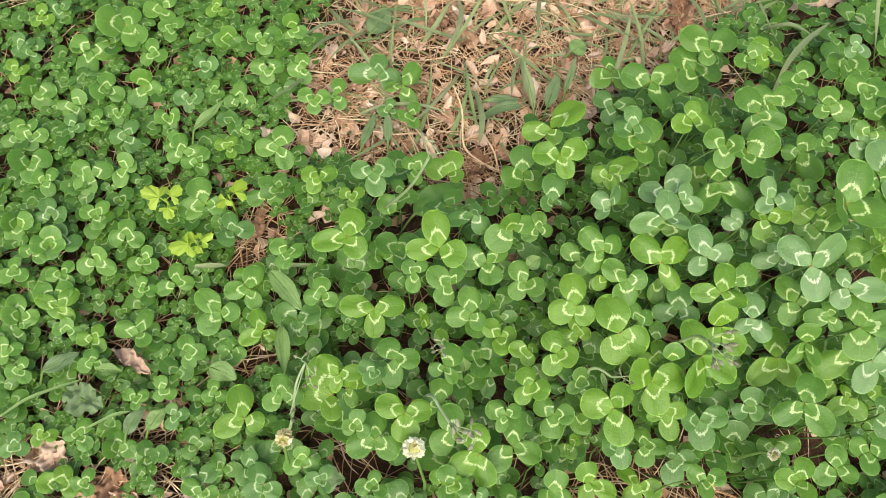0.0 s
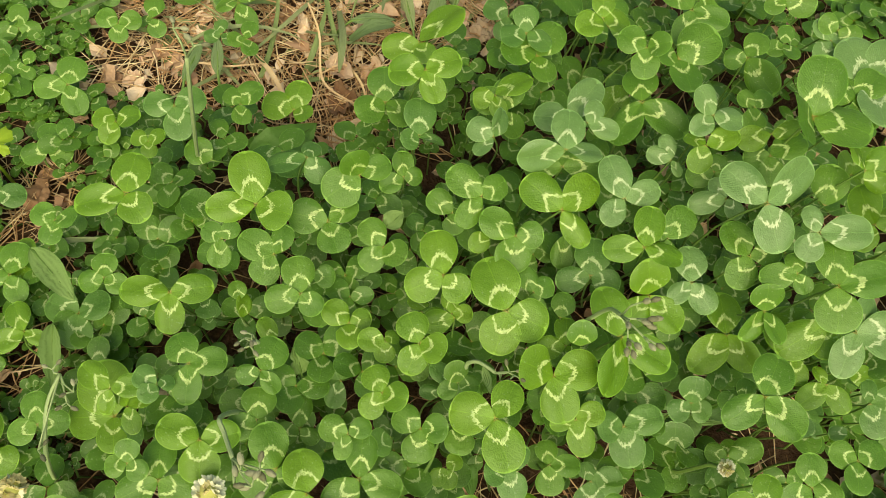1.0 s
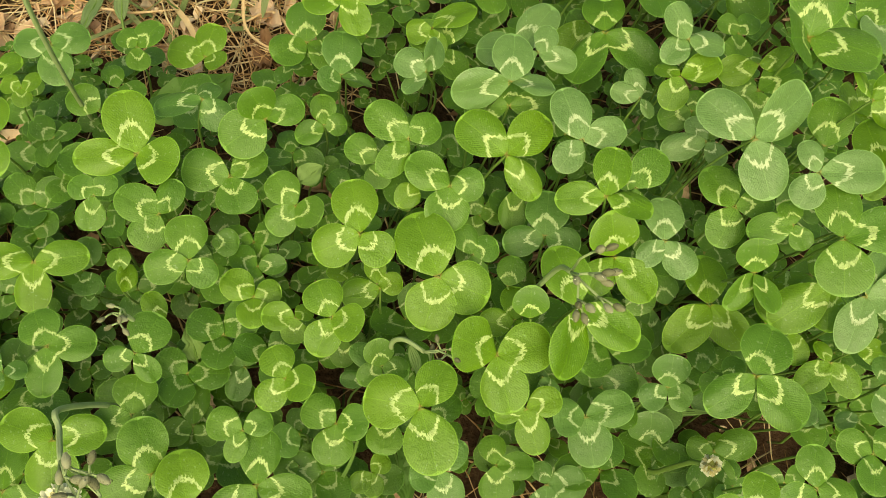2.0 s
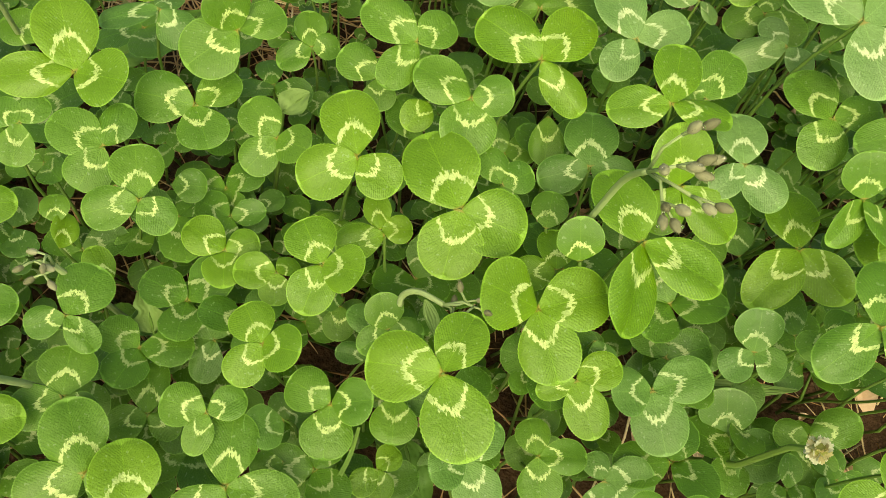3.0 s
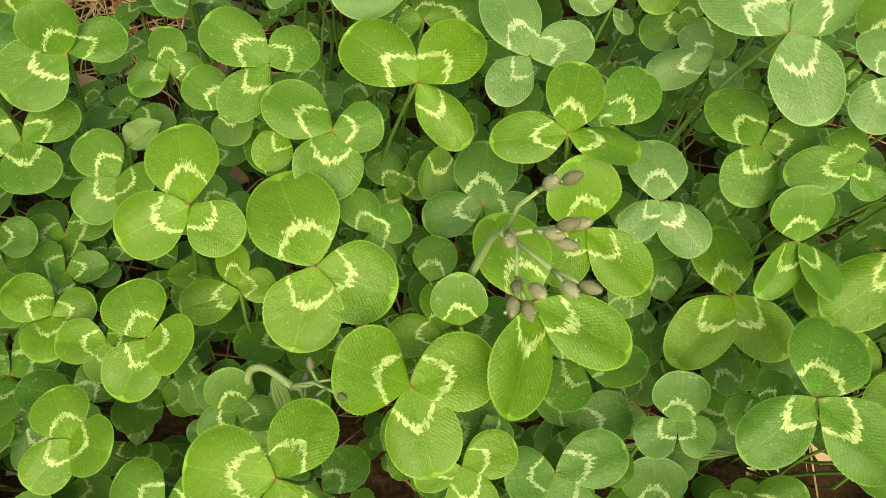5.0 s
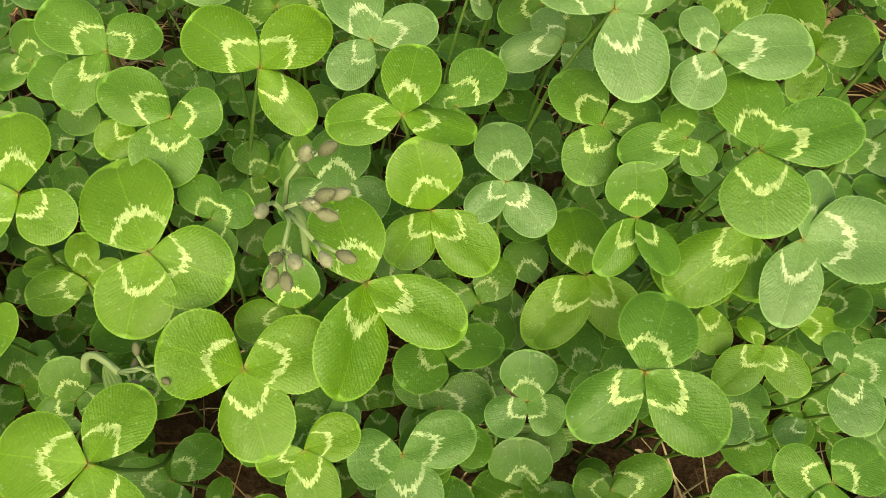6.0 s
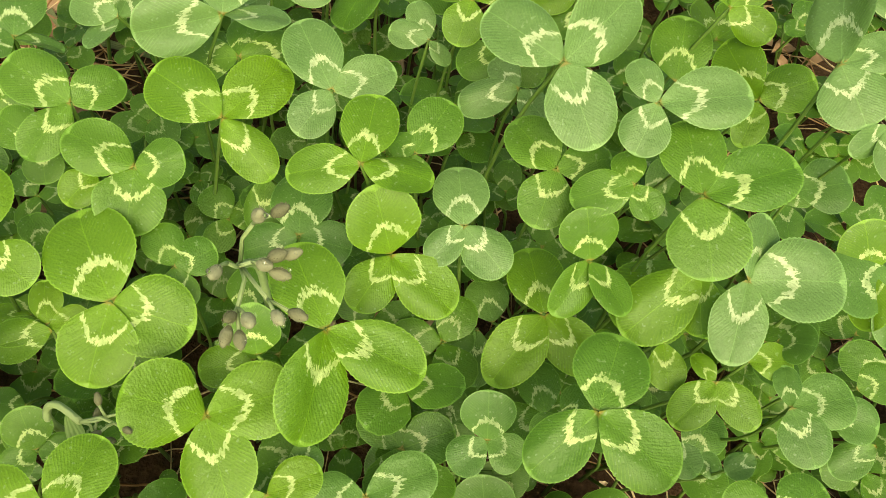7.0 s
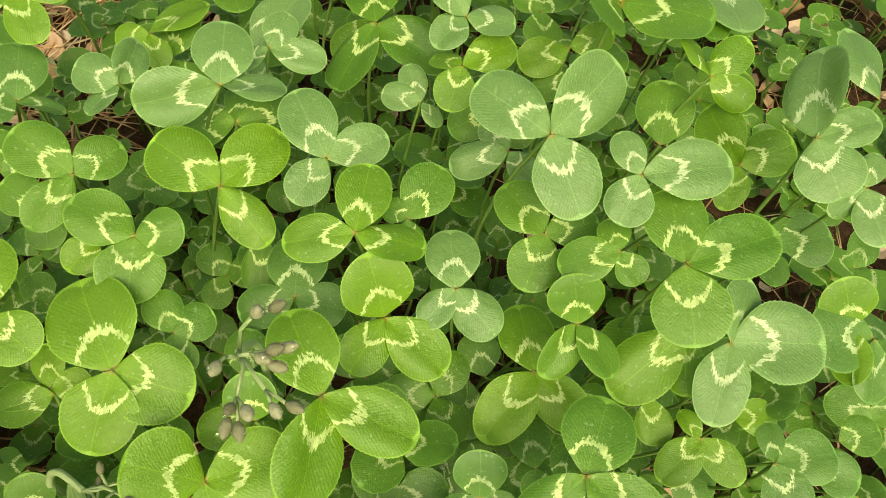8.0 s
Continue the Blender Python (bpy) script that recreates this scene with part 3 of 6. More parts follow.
clover(0.1150, 0.1940, 0.0693, "y", (182, 9, 11.5, 8.3, -0.30))
clover(0.1149, 0.1707, 0.0582, "d", (189, 41, 9.3, 9.6, 0.19))
clover(0.1311, 0.1550, 0.0740, "d", (155, 10, 14.4, 9.8, 0.02))
clover(0.1259, 0.1511, 0.0620, "d", (179, 9, 11.1, 7.5, 0.09))
clover(0.1357, 0.1466, 0.0740, "d", (79, 42, 10.3, 10.6, -0.22))
clover(0.1806, 0.1754, 0.0880, "y", (90, 8, 13.9, 12.6, -0.05), (192, 0, 14.1, 11.5, 0.18), (321, -18, 10.1, 8.4, 0.00))
clover(0.1932, 0.1551, 0.0844, "d", (297, -5, 9.7, 9.2, -0.03))
clover(0.2333, 0.1646, 0.0600, "d", (71, 7, 12.8, 11.9, 0.03), (193, -5, 11.9, 10.9, 0.10), (312, -18, 8.9, 8.0, 0.00))
clover(0.2433, 0.1560, 0.0840, "d", (96, 49, 14.5, 15.0, 0.17), (214, -8, 12.1, 11.0, 0.03), (328, 1, 10.8, 11.3, -0.16))
clover(0.2231, 0.1502, 0.0446, "d", (106, 55, 19.2, 19.8, 0.11))
clover(0.3052, 0.1885, 0.1217, "b", (356, 14, 24.7, 22.2, -0.23), (253, -15, 21.8, 14.2, -0.21), (65, 16, 18.5, 13.3, -0.39))
clover(0.2644, 0.1559, 0.1135, "g", (68, 9, 20.4, 18.8, 0.12), (218, -11, 21.3, 14.1, -0.01), (317, 2, 23.0, 17.9, -0.22))
clover(0.2607, 0.1911, 0.0891, "y", (100, 8, 20.8, 17.0, 0.18), (230, -13, 24.3, 16.4, 0.01), (308, -3, 21.6, 15.5, -0.75))
clover(0.2666, 0.1955, 0.1151, "g", (116, 57, 15.0, 15.5, 0.40), (239, -15, 16.5, 11.9, 0.56), (303, -5, 16.3, 11.7, 0.18))
clover(0.2978, 0.1945, 0.1131, "y", (216, -17, 26.3, 17.5, 0.03), (263, -13, 17.0, 12.3, -0.88), (59, -18, 15.6, 10.4, 0.00))
clover(0.2948, 0.1836, 0.0899, "y", (273, -8, 14.0, 11.3, -0.24))
clover(0.3061, 0.1704, 0.0943, "y", (120, 0, 9.1, 6.0, 0.30), (222, -15, 16.8, 11.5, -0.07), (306, 2, 15.6, 10.9, -0.30))
clover(0.3169, 0.1762, 0.0943, "y", (359, 14, 12.6, 11.1, -0.16))
clover(0.3254, 0.1630, 0.0962, "d", (88, 7, 11.6, 7.5, 0.30), (7, 16, 17.5, 15.6, -0.09), (284, -2, 16.2, 14.0, -0.33))
clover(0.2294, 0.1934, 0.0644, "d", (2, 3, 15.5, 16.0, -0.19))
clover(0.2496, 0.1956, 0.0705, "d", (103, 8, 14.8, 14.0, 0.16))
clover(0.2459, 0.1961, 0.0638, "d", (267, -10, 18.1, 11.9, -0.09))
clover(0.3072, 0.1476, 0.1050, "d", (204, -15, 8.5, 6.9, -0.03))
clover(0.3653, 0.1997, 0.1000, "d", (181, 10, 21.7, 22.3, 0.22), (263, -13, 19.4, 14.0, 0.11), (42, -18, 14.8, 12.7, 0.00))
clover(0.3590, 0.2033, 0.1000, "y", (128, 48, 17.2, 17.7, 0.62), (260, -14, 17.3, 12.5, -0.89), (14, -18, 12.4, 10.6, 0.00))
clover(0.3542, 0.1718, 0.0862, "g", (12, 19, 12.8, 12.8, -0.06))
clover(0.3416, 0.1640, 0.0888, "d", (337, 13, 13.6, 13.5, -0.24))
clover(0.3586, 0.1562, 0.0819, "d", (207, -18, 14.8, 10.3, -0.07), (4, 84, 10.0, 10.3, -0.16), (105, -18, 8.9, 7.2, 0.00))
clover(0.2912, 0.1543, 0.0911, "d", (308, 3, 10.6, 9.5, -0.25))
clover(0.3038, 0.1507, 0.0776, "d", (5, 13, 7.8, 7.8, -0.07))
clover(0.3276, 0.1830, 0.0941, "d", (305, 61, 12.1, 12.5, -0.62))
clover(-0.2680, 0.4087, 0.0253, "s", (217, 41, 25.1, 25.9, 0.52), (75, 13, 17.2, 16.2, -0.31), (320, -4, 22.0, 22.6, -0.10))
clover(-0.2895, 0.3803, 0.0219, "s", (170, 16, 17.0, 17.5, 0.25), (8, -11, 16.9, 15.9, -0.33), (272, -16, 23.3, 17.5, 0.24))
clover(-0.2643, 0.3449, 0.0219, "s", (102, 17, 14.4, 14.0, -0.17), (229, 24, 13.6, 14.0, 0.41), (351, -15, 14.3, 14.0, -0.24))
clover(-0.2362, 0.3537, 0.0219, "s", (100, 74, 16.8, 17.3, -0.29), (358, 4, 13.7, 14.1, -0.29), (256, -12, 18.9, 15.7, 0.28))
clover(-0.2840, 0.3254, 0.0223, "s", (54, 37, 13.4, 13.8, -0.44), (218, 2, 13.0, 13.8, 0.37), (298, -18, 16.2, 12.3, 0.10))
clover(-0.3159, 0.3319, 0.0219, "s", (196, 66, 15.0, 15.4, 0.54), (17, 3, 13.5, 13.9, -0.35), (300, -19, 14.7, 15.4, 0.11))
clover(-0.3025, 0.2893, 0.0272, "s", (183, 14, 12.2, 11.9, 0.25), (10, 2, 11.6, 11.9, -0.29), (271, -12, 12.5, 12.5, 0.27))
clover(-0.2936, 0.2650, 0.0304, "s", (217, 46, 16.4, 16.9, 0.44), (34, -5, 15.1, 15.2, -0.34), (289, -15, 16.5, 16.0, 0.19))
clover(-0.2466, 0.2644, 0.0304, "s", (167, 14, 15.2, 13.1, 0.16), (32, -4, 15.5, 14.6, -0.32), (261, -9, 17.7, 17.5, 0.27))
clover(-0.2262, 0.2737, 0.0302, "s", (57, 45, 12.8, 13.2, -0.41), (278, -13, 15.1, 11.8, 0.19), (23, 8, 11.4, 11.8, -0.31))
clover(-0.2631, 0.2250, 0.0304, "d", (126, 15, 14.2, 12.8, -0.10), (359, 23, 13.8, 14.2, -0.23), (213, 6, 14.0, 9.9, 0.30))
clover(-0.2055, 0.2187, 0.0304, "s", (98, 11, 13.1, 12.7, -0.18), (208, 5, 12.0, 12.7, 0.26), (355, -11, 13.5, 12.7, -0.17))
clover(-0.2842, 0.2129, 0.0304, "s", (26, 28, 13.6, 14.1, -0.35), (220, 66, 13.6, 14.1, 0.58), (275, -10, 14.5, 14.1, 0.26))
clover(-0.2542, 0.2001, 0.0338, "s", (74, 49, 14.8, 15.2, -0.40), (207, 46, 13.4, 13.9, 0.33), (8, 23, 12.1, 12.5, -0.24))
clover(-0.1559, 0.2558, 0.0304, "s", (126, 14, 21.8, 18.9, -0.00), (213, 0, 21.2, 17.5, 0.28), (2, -8, 15.4, 16.0, -0.23))
clover(-0.1133, 0.3169, 0.0287, "s", (86, 13, 17.9, 17.7, -0.14), (197, 1, 19.4, 15.2, 0.30), (302, -15, 19.2, 15.2, -0.04))
clover(-0.1149, 0.2764, 0.0225, "s", (99, 13, 15.4, 13.5, -0.08), (215, -1, 15.8, 13.5, 0.27), (346, -9, 13.7, 13.5, -0.20))
clover(-0.1298, 0.2371, 0.0304, "d", (117, 12, 15.3, 12.1, -0.03), (250, 15, 14.0, 14.4, 0.22), (21, -3, 15.8, 14.4, -0.24))
clover(-0.1971, 0.3518, 0.0219, "d", (199, 4, 13.5, 13.2, 0.34), (356, 21, 12.2, 12.6, -0.33), (275, -16, 13.0, 9.4, 0.16))
clover(-0.2077, 0.3289, 0.0219, "s", (210, 38, 12.0, 12.4, 0.41), (15, 37, 11.4, 11.8, -0.43), (290, -16, 11.2, 11.8, 0.09))
clover(-0.1933, 0.3837, 0.0219, "d", (151, 16, 11.6, 12.2, 0.19), (17, 31, 12.4, 12.8, -0.43), (286, 5, 12.4, 12.8, 0.09))
clover(-0.1821, 0.4145, 0.0219, "s", (75, 70, 13.3, 13.7, -0.41), (220, 30, 12.7, 13.1, 0.44), (1, -8, 13.0, 13.1, -0.34))
clover(-0.1544, 0.4228, 0.0219, "s", (175, 9, 14.1, 13.2, 0.33), (31, 2, 17.1, 14.8, -0.37), (295, -12, 14.4, 14.8, -0.01))
clover(-0.1315, 0.4385, 0.0219, "s", (138, 77, 14.5, 15.0, 0.34), (340, 3, 12.9, 13.3, -0.31), (274, -19, 15.4, 15.0, 0.10))
clover(-0.1421, 0.3930, 0.0219, "s", (188, 4, 15.7, 12.3, 0.34), (28, 1, 13.2, 12.3, -0.35), (274, -17, 13.4, 12.9, 0.11))
clover(-0.1126, 0.3995, 0.0219, "s", (199, 0, 14.5, 13.0, 0.35), (115, 18, 13.6, 13.0, 0.04), (281, -18, 13.3, 13.0, 0.05))
clover(-0.1571, 0.3565, 0.0219, "s", (101, 16, 16.2, 12.0, -0.09), (208, 0, 12.7, 12.6, 0.34), (7, -6, 12.9, 12.0, -0.32))
clover(-0.1596, 0.3360, 0.0219, "d", (200, 31, 10.6, 10.9, 0.36), (39, 69, 10.6, 10.9, -0.68), (352, 15, 9.7, 10.0, -0.29))
clover(-0.0966, 0.3664, 0.0281, "s", (164, 9, 14.2, 13.2, 0.27), (28, 3, 14.1, 13.2, -0.32), (281, -17, 12.3, 12.0, 0.04))
clover(-0.0805, 0.3795, 0.0209, "s", (92, 16, 15.1, 12.9, -0.07), (303, -16, 13.0, 12.2, -0.10), (197, -18, 10.1, 8.8, 0.00))
clover(-0.0499, 0.4079, 0.0209, "d", (100, 17, 18.5, 15.7, 0.01), (191, 0, 26.0, 18.7, 0.88), (352, -5, 19.1, 18.0, -0.33))
clover(-0.0270, 0.3942, 0.0302, "g", (63, 14, 23.4, 16.8, -0.61), (306, -15, 20.5, 14.4, -0.17), (185, -18, 15.8, 10.9, 0.00))
clover(-0.0313, 0.2831, 0.0778, "d", (183, 1, 16.0, 13.8, 0.27), (30, 5, 16.5, 15.2, -0.26), (291, -14, 18.6, 15.2, -0.05))
clover(-0.0367, 0.2222, 0.0936, "y", (88, 11, 20.8, 17.9, -0.06), (202, -1, 23.9, 15.4, 0.23), (314, 1, 16.1, 16.6, -0.11))
clover(-0.1850, 0.2957, 0.0306, "s", (118, 16, 15.9, 12.6, -0.04), (15, -6, 18.6, 12.0, -0.29), (222, -1, 12.9, 10.8, 0.31))
clover(-0.2205, 0.1958, 0.0304, "s", (225, 2, 13.6, 13.4, 0.28), (342, -13, 16.1, 12.5, -0.08), (55, 45, 12.1, 12.5, -0.39))
clover(-0.2563, 0.1464, 0.0304, "s", (127, 13, 16.5, 13.4, -0.13), (212, 49, 13.0, 13.4, 0.30), (3, -1, 11.7, 12.1, -0.13))
clover(-0.2319, 0.1569, 0.0338, "y", (174, 13, 16.5, 10.7, 0.10), (63, 0, 16.0, 12.1, -0.27), (323, -13, 14.2, 10.7, 0.04))
clover(-0.1735, 0.1486, 0.0304, "s", (178, 9, 17.0, 12.9, 0.12), (82, 5, 17.9, 11.3, -0.20), (316, 8, 11.7, 12.1, 0.04))
clover(-0.2222, 0.1412, 0.0304, "s", (176, 12, 9.5, 10.2, 0.10), (93, 36, 9.1, 9.4, -0.26), (358, -12, 10.8, 10.2, -0.11))
clover(-0.1596, 0.1890, 0.0304, "s", (99, 9, 15.6, 11.1, -0.15), (218, 1, 14.2, 11.7, 0.23), (15, -6, 13.2, 11.1, -0.20))
clover(-0.1048, 0.1922, 0.0371, "s", (89, 8, 18.1, 15.2, -0.12), (196, 3, 17.8, 13.8, 0.20), (303, -10, 15.6, 12.4, 0.01))
clover(-0.1219, 0.1737, 0.0304, "s", (150, 10, 22.9, 16.5, 0.06), (6, 12, 13.9, 14.3, -0.17), (240, -3, 19.9, 15.9, 0.19))
clover(-0.0506, 0.1916, 0.0543, "s", (101, 9, 12.8, 12.9, -0.03), (203, 0, 12.6, 12.1, 0.19), (343, -6, 11.7, 11.3, -0.15))
clover(-0.0875, 0.1628, 0.0391, "y", (123, 9, 16.7, 12.1, -0.01), (218, 0, 17.3, 12.1, 0.18), (342, -7, 11.0, 8.1, -0.10))
clover(-0.0109, 0.1823, 0.0738, "y", (184, 0, 23.7, 15.4, 0.17), (17, 1, 20.0, 14.9, -0.17), (280, -9, 19.8, 14.2, -0.00))
clover(-0.1361, 0.1412, 0.0304, "s", (118, 9, 12.7, 12.1, -0.08), (11, -6, 12.1, 12.1, -0.14), (290, -8, 12.2, 10.7, 0.10))
clover(-0.1956, 0.1216, 0.0338, "s", (210, 7, 10.3, 10.5, 0.19), (119, 9, 10.2, 10.5, -0.14), (355, -11, 10.9, 10.5, -0.08))
clover(-0.1067, 0.1477, 0.0305, "s", (127, 9, 9.7, 9.4, -0.02), (191, 5, 10.4, 8.6, 0.15), (348, -7, 10.4, 9.4, -0.10))
clover(-0.0838, 0.1008, 0.0419, "y", (117, 6, 23.4, 17.9, -0.06), (215, 2, 21.3, 15.3, 0.13), (353, -5, 13.2, 14.0, -0.07))
clover(-0.0603, 0.1161, 0.0563, "s", (113, 6, 15.9, 12.6, -0.04), (213, 0, 13.6, 12.6, 0.13), (15, -2, 13.6, 12.1, -0.12))
clover(0.0082, 0.1468, 0.0846, "g", (124, 6, 14.9, 15.2, 0.07), (13, 1, 16.7, 13.5, -0.14), (276, -7, 18.2, 13.5, -0.01))
clover(-0.0020, 0.1351, 0.0893, "d", (159, 3, 11.8, 10.8, 0.11), (240, 12, 9.3, 9.6, 0.09), (19, -18, 7.6, 7.2, 0.00))
clover(0.0212, 0.1137, 0.0886, "y", (168, 0, 19.6, 15.4, 0.10), (17, 1, 16.3, 14.2, -0.10), (280, -5, 17.9, 17.8, -0.02))
clover(0.0054, 0.0961, 0.0785, "g", (100, 4, 17.5, 14.3, 0.00), (212, -1, 18.5, 15.5, 0.07), (335, -2, 17.3, 14.3, -0.07))
clover(-0.0376, 0.0778, 0.0622, "s", (107, 42, 10.5, 10.9, -0.05), (216, 0, 12.6, 10.9, 0.08), (341, -3, 12.4, 10.9, -0.04))
clover(-0.0609, 0.0607, 0.0474, "d", (126, 4, 15.1, 13.5, -0.04), (216, 2, 12.8, 13.5, 0.08), (342, -4, 13.0, 12.2, -0.01))
clover(-0.1655, 0.0713, 0.0215, "s", (123, 7, 11.5, 11.6, -0.13), (223, 56, 12.5, 12.9, 0.24), (359, -9, 12.6, 12.4, -0.04))
clover(-0.1952, 0.0421, 0.0209, "y", (184, 10, 14.9, 13.8, 0.03), (354, 2, 13.4, 13.8, 0.01), (95, 1, 12.2, 12.6, -0.21))
clover(-0.0252, 0.1327, 0.0773, "y", (150, 5, 17.9, 12.3, 0.08), (17, 0, 14.7, 11.1, -0.13), (264, -18, 11.8, 8.2, 0.00))
clover(-0.0068, 0.1010, 0.0868, "g", (199, 0, 9.4, 9.9, 0.09), (97, 30, 10.3, 10.6, -0.02), (332, -3, 9.5, 9.4, -0.07))
clover(-0.1026, 0.0512, 0.0244, "s", (165, 6, 14.5, 11.4, -0.01), (2, 8, 11.0, 11.4, -0.03), (263, -18, 9.2, 8.0, 0.00))
clover(0.2140, 0.4427, 0.0850, "g", (148, 2, 27.1, 21.5, 0.43), (36, 19, 24.3, 20.0, -0.20), (263, -15, 13.4, 13.8, -0.13))
clover(0.1669, 0.4004, 0.0850, "g", (165, -2, 23.3, 20.9, 0.39), (34, 17, 23.0, 17.3, -0.21), (313, -8, 25.1, 18.1, 0.12))
clover(0.1447, 0.3900, 0.0600, "d", (153, 2, 16.7, 15.4, 0.36), (13, 10, 19.6, 12.3, -0.30), (261, -18, 15.8, 13.9, -0.07))
clover(0.0928, 0.3412, 0.0850, "y", (195, -8, 21.6, 15.7, 0.29), (52, 15, 31.9, 23.0, 0.37), (299, -2, 12.5, 12.9, -0.23))
clover(0.0974, 0.3050, 0.1101, "y", (185, -6, 18.6, 17.3, 0.30), (26, 11, 19.4, 16.5, -0.23), (299, -11, 18.0, 13.3, -0.23))
clover(0.1359, 0.3047, 0.0968, "y", (193, -10, 11.7, 12.3, 0.26), (37, 14, 22.1, 15.9, 0.28), (295, -18, 12.2, 9.9, 0.00))
clover(0.1732, 0.2878, 0.1106, "b", (177, -8, 18.0, 15.8, 0.29), (59, 17, 25.9, 16.3, -0.00), (269, -15, 19.6, 14.1, 0.29))
clover(0.2112, 0.3049, 0.1100, "g", (98, 13, 18.6, 18.7, 0.25), (237, -18, 26.5, 19.1, -0.47), (328, 1, 27.9, 17.4, -0.36))
clover(0.1703, 0.2596, 0.1101, "g", (182, -9, 18.5, 15.5, 0.25), (6, 10, 22.6, 14.2, -0.24), (80, 14, 13.9, 11.6, 0.12))
clover(0.2051, 0.3199, 0.1341, "g", (153, -2, 15.2, 15.1, 0.38), (341, 52, 12.6, 13.0, -0.52), (270, -16, 15.8, 14.3, -0.21))
clover(0.2382, 0.3658, 0.1150, "g", (128, 6, 22.5, 18.1, 0.39), (342, 6, 21.1, 13.9, -0.40), (255, -20, 20.5, 13.9, -0.13))
clover(0.2662, 0.3368, 0.1175, "g", (60, 20, 16.5, 13.6, 0.06), (182, -14, 11.4, 12.2, 0.30), (306, -5, 24.1, 17.4, -1.03))
clover(0.2895, 0.3794, 0.1200, "g", (96, 16, 15.6, 15.4, 0.30), (343, 8, 17.4, 16.7, -0.41), (220, -18, 11.9, 11.2, 0.00))
clover(0.3157, 0.3593, 0.1237, "g", (166, 16, 11.9, 12.3, 0.44), (333, 6, 12.7, 12.3, -0.43), (69, -18, 8.9, 8.6, 0.00))
clover(0.2729, 0.2763, 0.1200, "g", (183, -15, 12.5, 11.6, 0.24), (32, 19, 19.9, 15.5, -0.08), (274, -12, 15.3, 14.2, -0.29))
clover(0.2138, 0.0835, 0.0700, "y", (16, 10, 23.4, 15.9, -0.03), (209, -10, 11.2, 9.5, -0.02), (113, -18, 12.4, 8.9, 0.00))
clover(0.3038, 0.2083, 0.0920, "y", (229, -7, 28.5, 26.6, 0.11), (276, 12, 25.7, 24.5, 0.12), (48, 11, 16.6, 14.7, 0.02))
clover(0.1415, 0.3003, 0.0900, "g", (79, 26, 18.4, 17.4, 0.13), (150, 9, 17.0, 16.7, 0.28), (314, -16, 16.1, 15.1, 0.07))
clover(0.1709, 0.0722, 0.0650, "g", (97, 3, 13.0, 12.7, 0.12), (207, 4, 12.8, 11.7, 0.12), (342, 13, 14.0, 13.3, 0.12))
clover(0.1906, 0.0735, 0.0650, "g", (94, 2, 10.6, 10.4, 0.13), (202, 1, 11.6, 10.7, 0.12), (342, 10, 10.1, 9.5, 0.13))
clover(0.2703, 0.1045, 0.0850, "d", (103, 26, 13.4, 11.5, -0.11), (226, -11, 8.6, 7.5, 0.21), (292, 6, 11.5, 10.9, 0.13))
clover(0.0514, 0.0770, 0.0908, "y", (356, 3, 11.8, 10.9, 0.15), (291, 1, 12.9, 11.6, 0.08), (164, 3, 9.4, 8.6, 0.13))
clover(0.0715, 0.0708, 0.0902, "d", (203, 4, 9.7, 9.4, 0.12), (39, 15, 7.9, 7.5, 0.10), (332, 2, 9.2, 8.5, 0.10))
clover(0.1662, 0.2281, 0.0700, "g", (16, 8, 11.8, 12.1, -0.08), (127, 19, 12.2, 11.5, 0.13), (252, -2, 10.9, 10.0, 0.17))
clover(0.2459, 0.1804, 0.0400, "d", (92, 18, 12.0, 11.3, 0.11), (231, -4, 11.9, 11.0, 0.12), (334, -3, 12.1, 11.8, 0.06))
clover(0.2275, 0.1796, 0.0400, "d", (83, 19, 12.2, 11.4, 0.11), (229, -0, 11.2, 10.3, 0.13), (341, -2, 12.5, 12.3, 0.05))
clover(0.0043, 0.1791, 0.0508, "d", (141, 11, 7.8, 7.4, 0.14), (48, 17, 6.8, 6.6, 0.09), (283, 5, 7.3, 6.8, 0.12))
clover(-0.0295, 0.1246, 0.0482, "y", (120, 14, 27.8, 26.5, 0.12), (285, 12, 17.3, 15.8, 0.10), (188, 1, 22.0, 20.9, 0.12))
clover(-0.0181, 0.1268, 0.0700, "y", (52, 1, 14.7, 13.7, 0.15), (298, -3, 12.9, 8.6, -0.04), (125, 6, 13.6, 11.4, 0.36))
clover(-0.0665, 0.1773, 0.0323, "d", (166, 4, 18.4, 17.8, 0.15), (29, 22, 17.7, 17.1, 0.10), (277, 2, 18.5, 17.1, 0.10))
clover(-0.0805, 0.2173, 0.0593, "s", (161, 5, 13.3, 13.0, 0.17), (266, -2, 12.8, 11.7, 0.09), (9, 27, 12.2, 11.8, 0.09))
clover(-0.0757, 0.2915, 0.0376, "y", (172, -1, 14.0, 13.7, 0.19), (18, 27, 15.0, 14.8, 0.05), (254, -8, 13.9, 12.8, 0.10))
clover(-0.0437, 0.2661, 0.0664, "y", (168, 2, 9.7, 9.5, 0.19), (28, 25, 10.1, 9.9, 0.06), (288, -5, 9.3, 8.4, 0.11))
clover(0.0238, 0.3128, 0.0421, "y", (83, 18, 18.2, 17.1, 0.13), (175, 5, 18.6, 18.5, 0.19), (335, 24, 12.9, 12.6, -0.09))
clover(-0.0029, 0.3007, 0.0597, "g", (142, 9, 11.8, 11.0, 0.19), (56, 19, 15.8, 15.3, 0.07), (288, -2, 12.5, 11.3, 0.12))
clover(0.1572, 0.3343, 0.0965, "g", (175, 18, 20.8, 20.2, 0.16), (63, 24, 21.4, 20.0, 0.10), (295, 5, 16.7, 15.5, 0.15))
